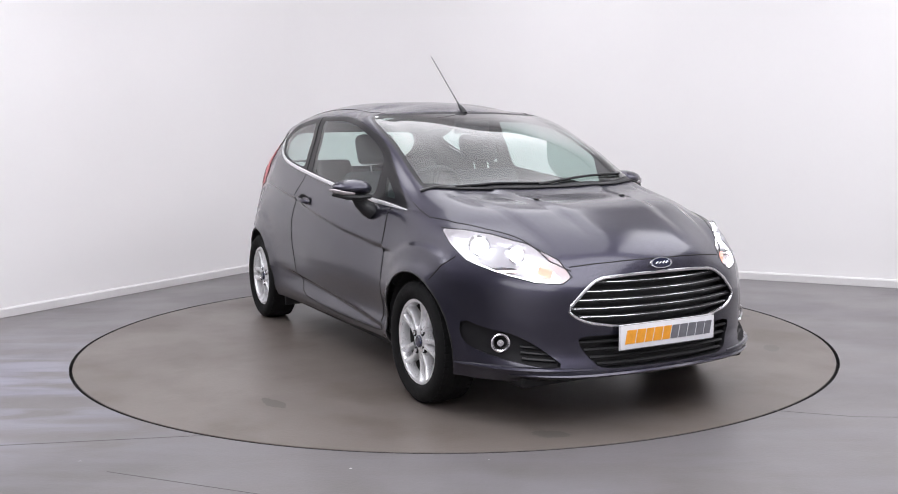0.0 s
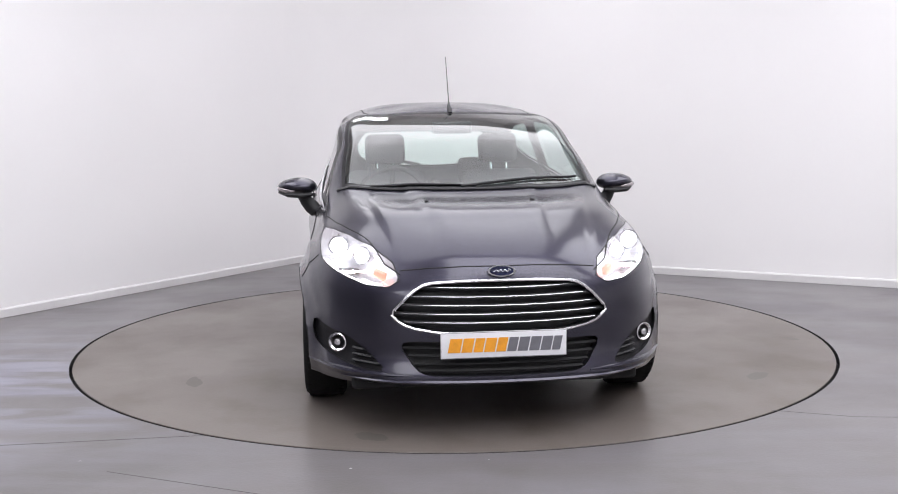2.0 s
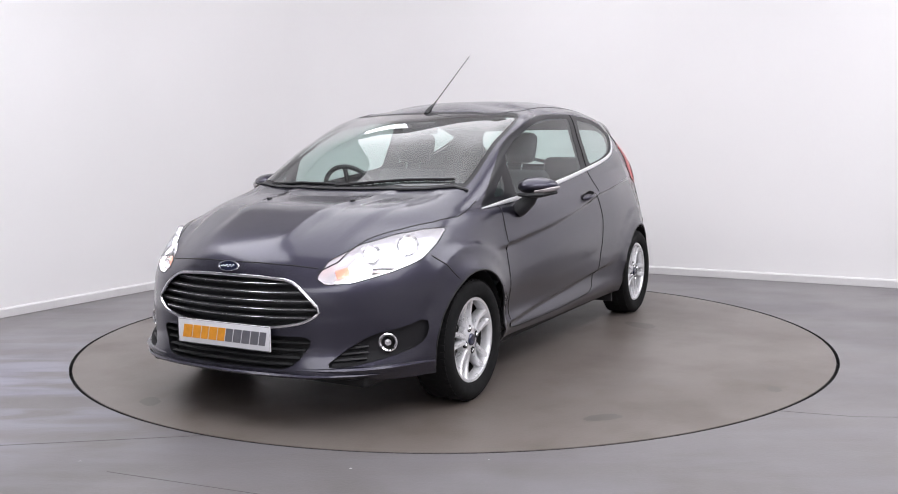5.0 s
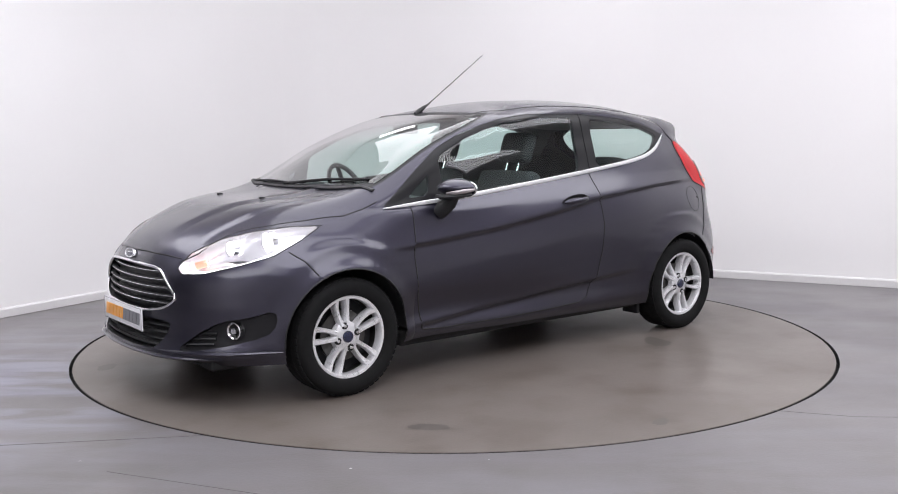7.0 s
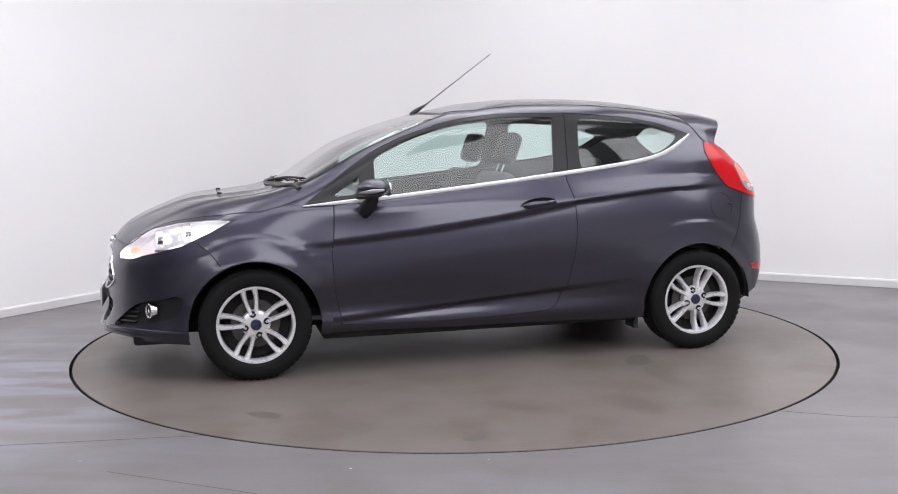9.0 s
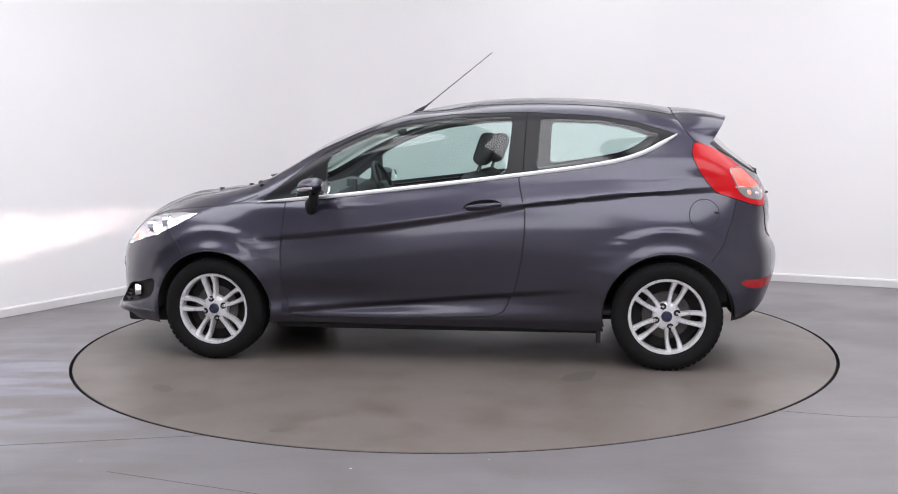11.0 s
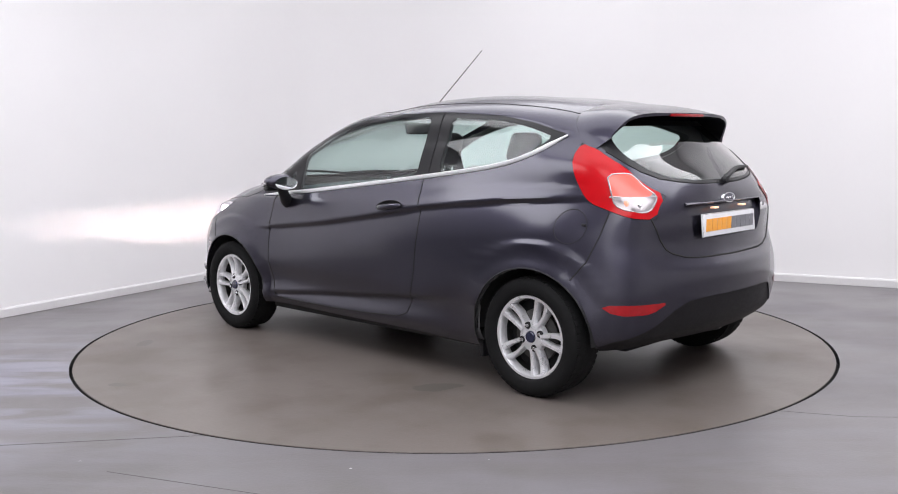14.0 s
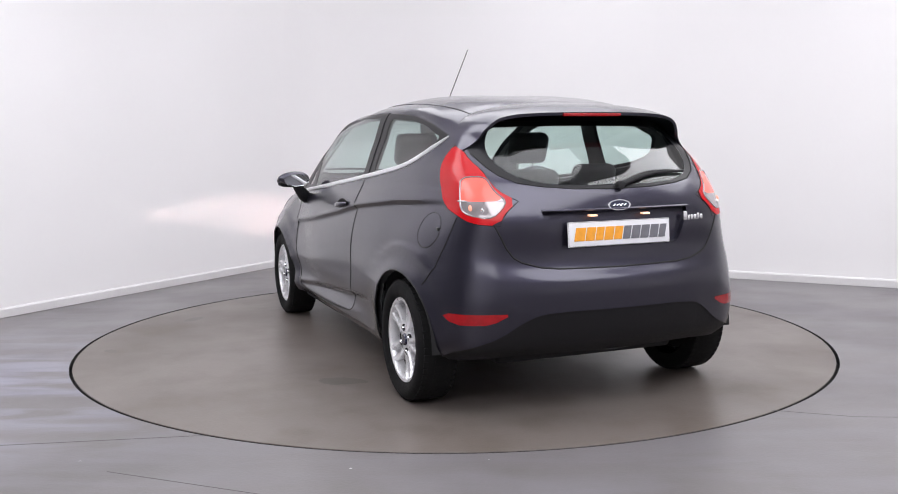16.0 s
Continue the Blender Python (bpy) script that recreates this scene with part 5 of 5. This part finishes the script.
def cabin(car, S):
    seat(car, .02, .36, .48)
    seat(car, .02, -.36, .48)
    for y in (.33, -.33):
        seat(car, -.84, y, .58, True)
    part("headlining", S.take("roof", (1, -1), push=-.035), LINING, car)
    both("door_card", S.take("door", push=-.05), DASH, car)
    part("side_trim", S.take("body", (1, -1), push=-.035), CLOTHGREY, car)
    part("tailgate_trim", S.take("tailgate", (1, -1), push=-.03), DASH, car)
    both("window_trim", S.take("frame", push=-.022), DASH, car)
    bm = bmesh.new()
    rows = []
    prof = ((1.06, .93), (.90, .945), (.75, .955), (.64, .93), (.60, .86), (.62, .70), (.70, .50), (.95, .40))
    for k in range(-10, 11):
        y = k / 10 * .66
        rows.append([bm.verts.new((x - .06 * (abs(y) / .66) ** 2, y, z - .03 * (abs(y) / .66) ** 2 + (.035 * bell(y + .36, .16) if .6 <= x < .8 and z > .8 else 0))) for x, z in prof])
    for a, b in zip(rows, rows[1:]):
        for j in range(len(prof) - 1):
            bm.faces.new((a[j], a[j + 1], b[j + 1], b[j]))
    bmesh.ops.recalc_face_normals(bm, faces=bm.faces)
    part("dashboard", bm, DASH, car)
    bm = bmesh.new()
    m = Matrix.Translation((.50, -.36, .90)) @ Matrix.Rotation(radians(-65), 4, "Y")
    ring = [m @ Vector((.185 * math.cos(k * math.tau / 40), .185 * math.sin(k * math.tau / 40), 0)) for k in range(40)]
    tube(bm, ring, .014, 10, closed=True)
    wheel = part("steering_wheel", bm, BLACK, car, "black steering wheel")
    bm = bmesh.new()
    box(bm, -.07, .06, -.08, .08, -.04, .01, .02, m)
    for a in (0, math.pi, math.pi * 1.5):
        tube(bm, [m @ Vector((.05 * math.cos(a + 1.57), .05 * math.sin(a + 1.57), -.01)), m @ Vector((.18 * math.cos(a + 1.57), .18 * math.sin(a + 1.57), 0))], .014, 8)
    part("wheel_boss", bm, BLACK, wheel)
    bm = bmesh.new()
    box(bm, -.012, .012, -.115, .115, -.035, .035, .012, Matrix.Translation((.32, 0, 1.285)) @ Matrix.Rotation(radians(12), 4, "Y"))
    part("inside_mirror", bm, DASH, car)
    bm = bmesh.new()
    box(bm, -1.06, 1.0, -.70, .70, .27, .30, .01)
    box(bm, -1.60, -1.05, -.55, .55, .32, .80, .03)
    part("cabin_floor", bm, DASH, car)
    bm = bmesh.new()
    box(bm, -.03, .03, -.02, .02, -.05, .05, .006, Matrix.Translation((.64, .0, .93)))
    part("screen_hood", bm, DASH, car)


STAINS = ((1.96, -0.575, 0.085, 0.05, 0.9), (0.93, -1.45, 0.10, 0.04, 0.2), (1.25, 1.42, 0.09, 0.04, 2.4), (-0.8, 0.95, 0.12, 0.07, 1.0), (0.44, 2.0, 0.06, 0.03, 0.3))
room()
disc = turntable()
car, SKIN = build_car()
nose(car, SKIN)
tail(car, SKIN)
roof_and_wipers(car, SKIN)
seams(car, SKIN)
mirrors(car, SKIN)
wheels(car)
cabin(car, SKIN)


def lights():
    for x, y, w, h, watts in ((-1.1, 3.35, 0.6, 0.5, 3), (0.1, 0.15, 3.2, 4.8, 56), (3.6, -0.6, 2.8, 2.8, 72), (-2.9, -1.4, 2.2, 2.8, 72), (1.6, -4.1, 4.4, 3.0, 128), (-1.6, -7.2, 4.4, 3.0, 130)):
        bm = bmesh.new()
        box(bm, -w / 2 - 0.04, w / 2 + 0.04, -h / 2 - 0.04, h / 2 + 0.04, -0.06, 0.0, 0.01)
        fit = new("ceiling_light")
        tagged(fit, "large white ceiling light panel, switched on", "ceiling light", group="ceiling lights")
        fit.location = (x, y, HIGH - 0.002)
        part("housing", bm, SKIRT, fit)
        bm = bmesh.new()
        box(bm, -w / 2, w / 2, -h / 2, h / 2, -0.070, -0.0615)
        part("diffuser", bm, TUBE, fit, smooth=False)
        area_lamp("ceiling_light_glow", (x, y, HIGH - 0.09), (x, y, 0), w, h, watts, (0.96, 0.955, 1.0))


lights()

TURN = ((0.0, -62.2), (0.25, -63.8), (0.5, -66.0), (0.75, -68.6), (1.0, -71.45))


def motions():
    rows = list(TURN) + [(t, -71.45 - 11.73 * (t - 1.0)) for t in (1.5, 2.5, 4.0, 5.5, 7.0, 8.5, 10.0, 11.5, 13.0, 14.5, 16.0)]
    off = Matrix.Translation((-0.001, -0.035, 0.0))
    walk(car, [(t, pose(0, 0, 0, 0, 0, a) @ off) for t, a in rows])
    walk(disc, [(t, pose(0, 0, 0, 0, 0, a)) for t, a in rows])


motions()
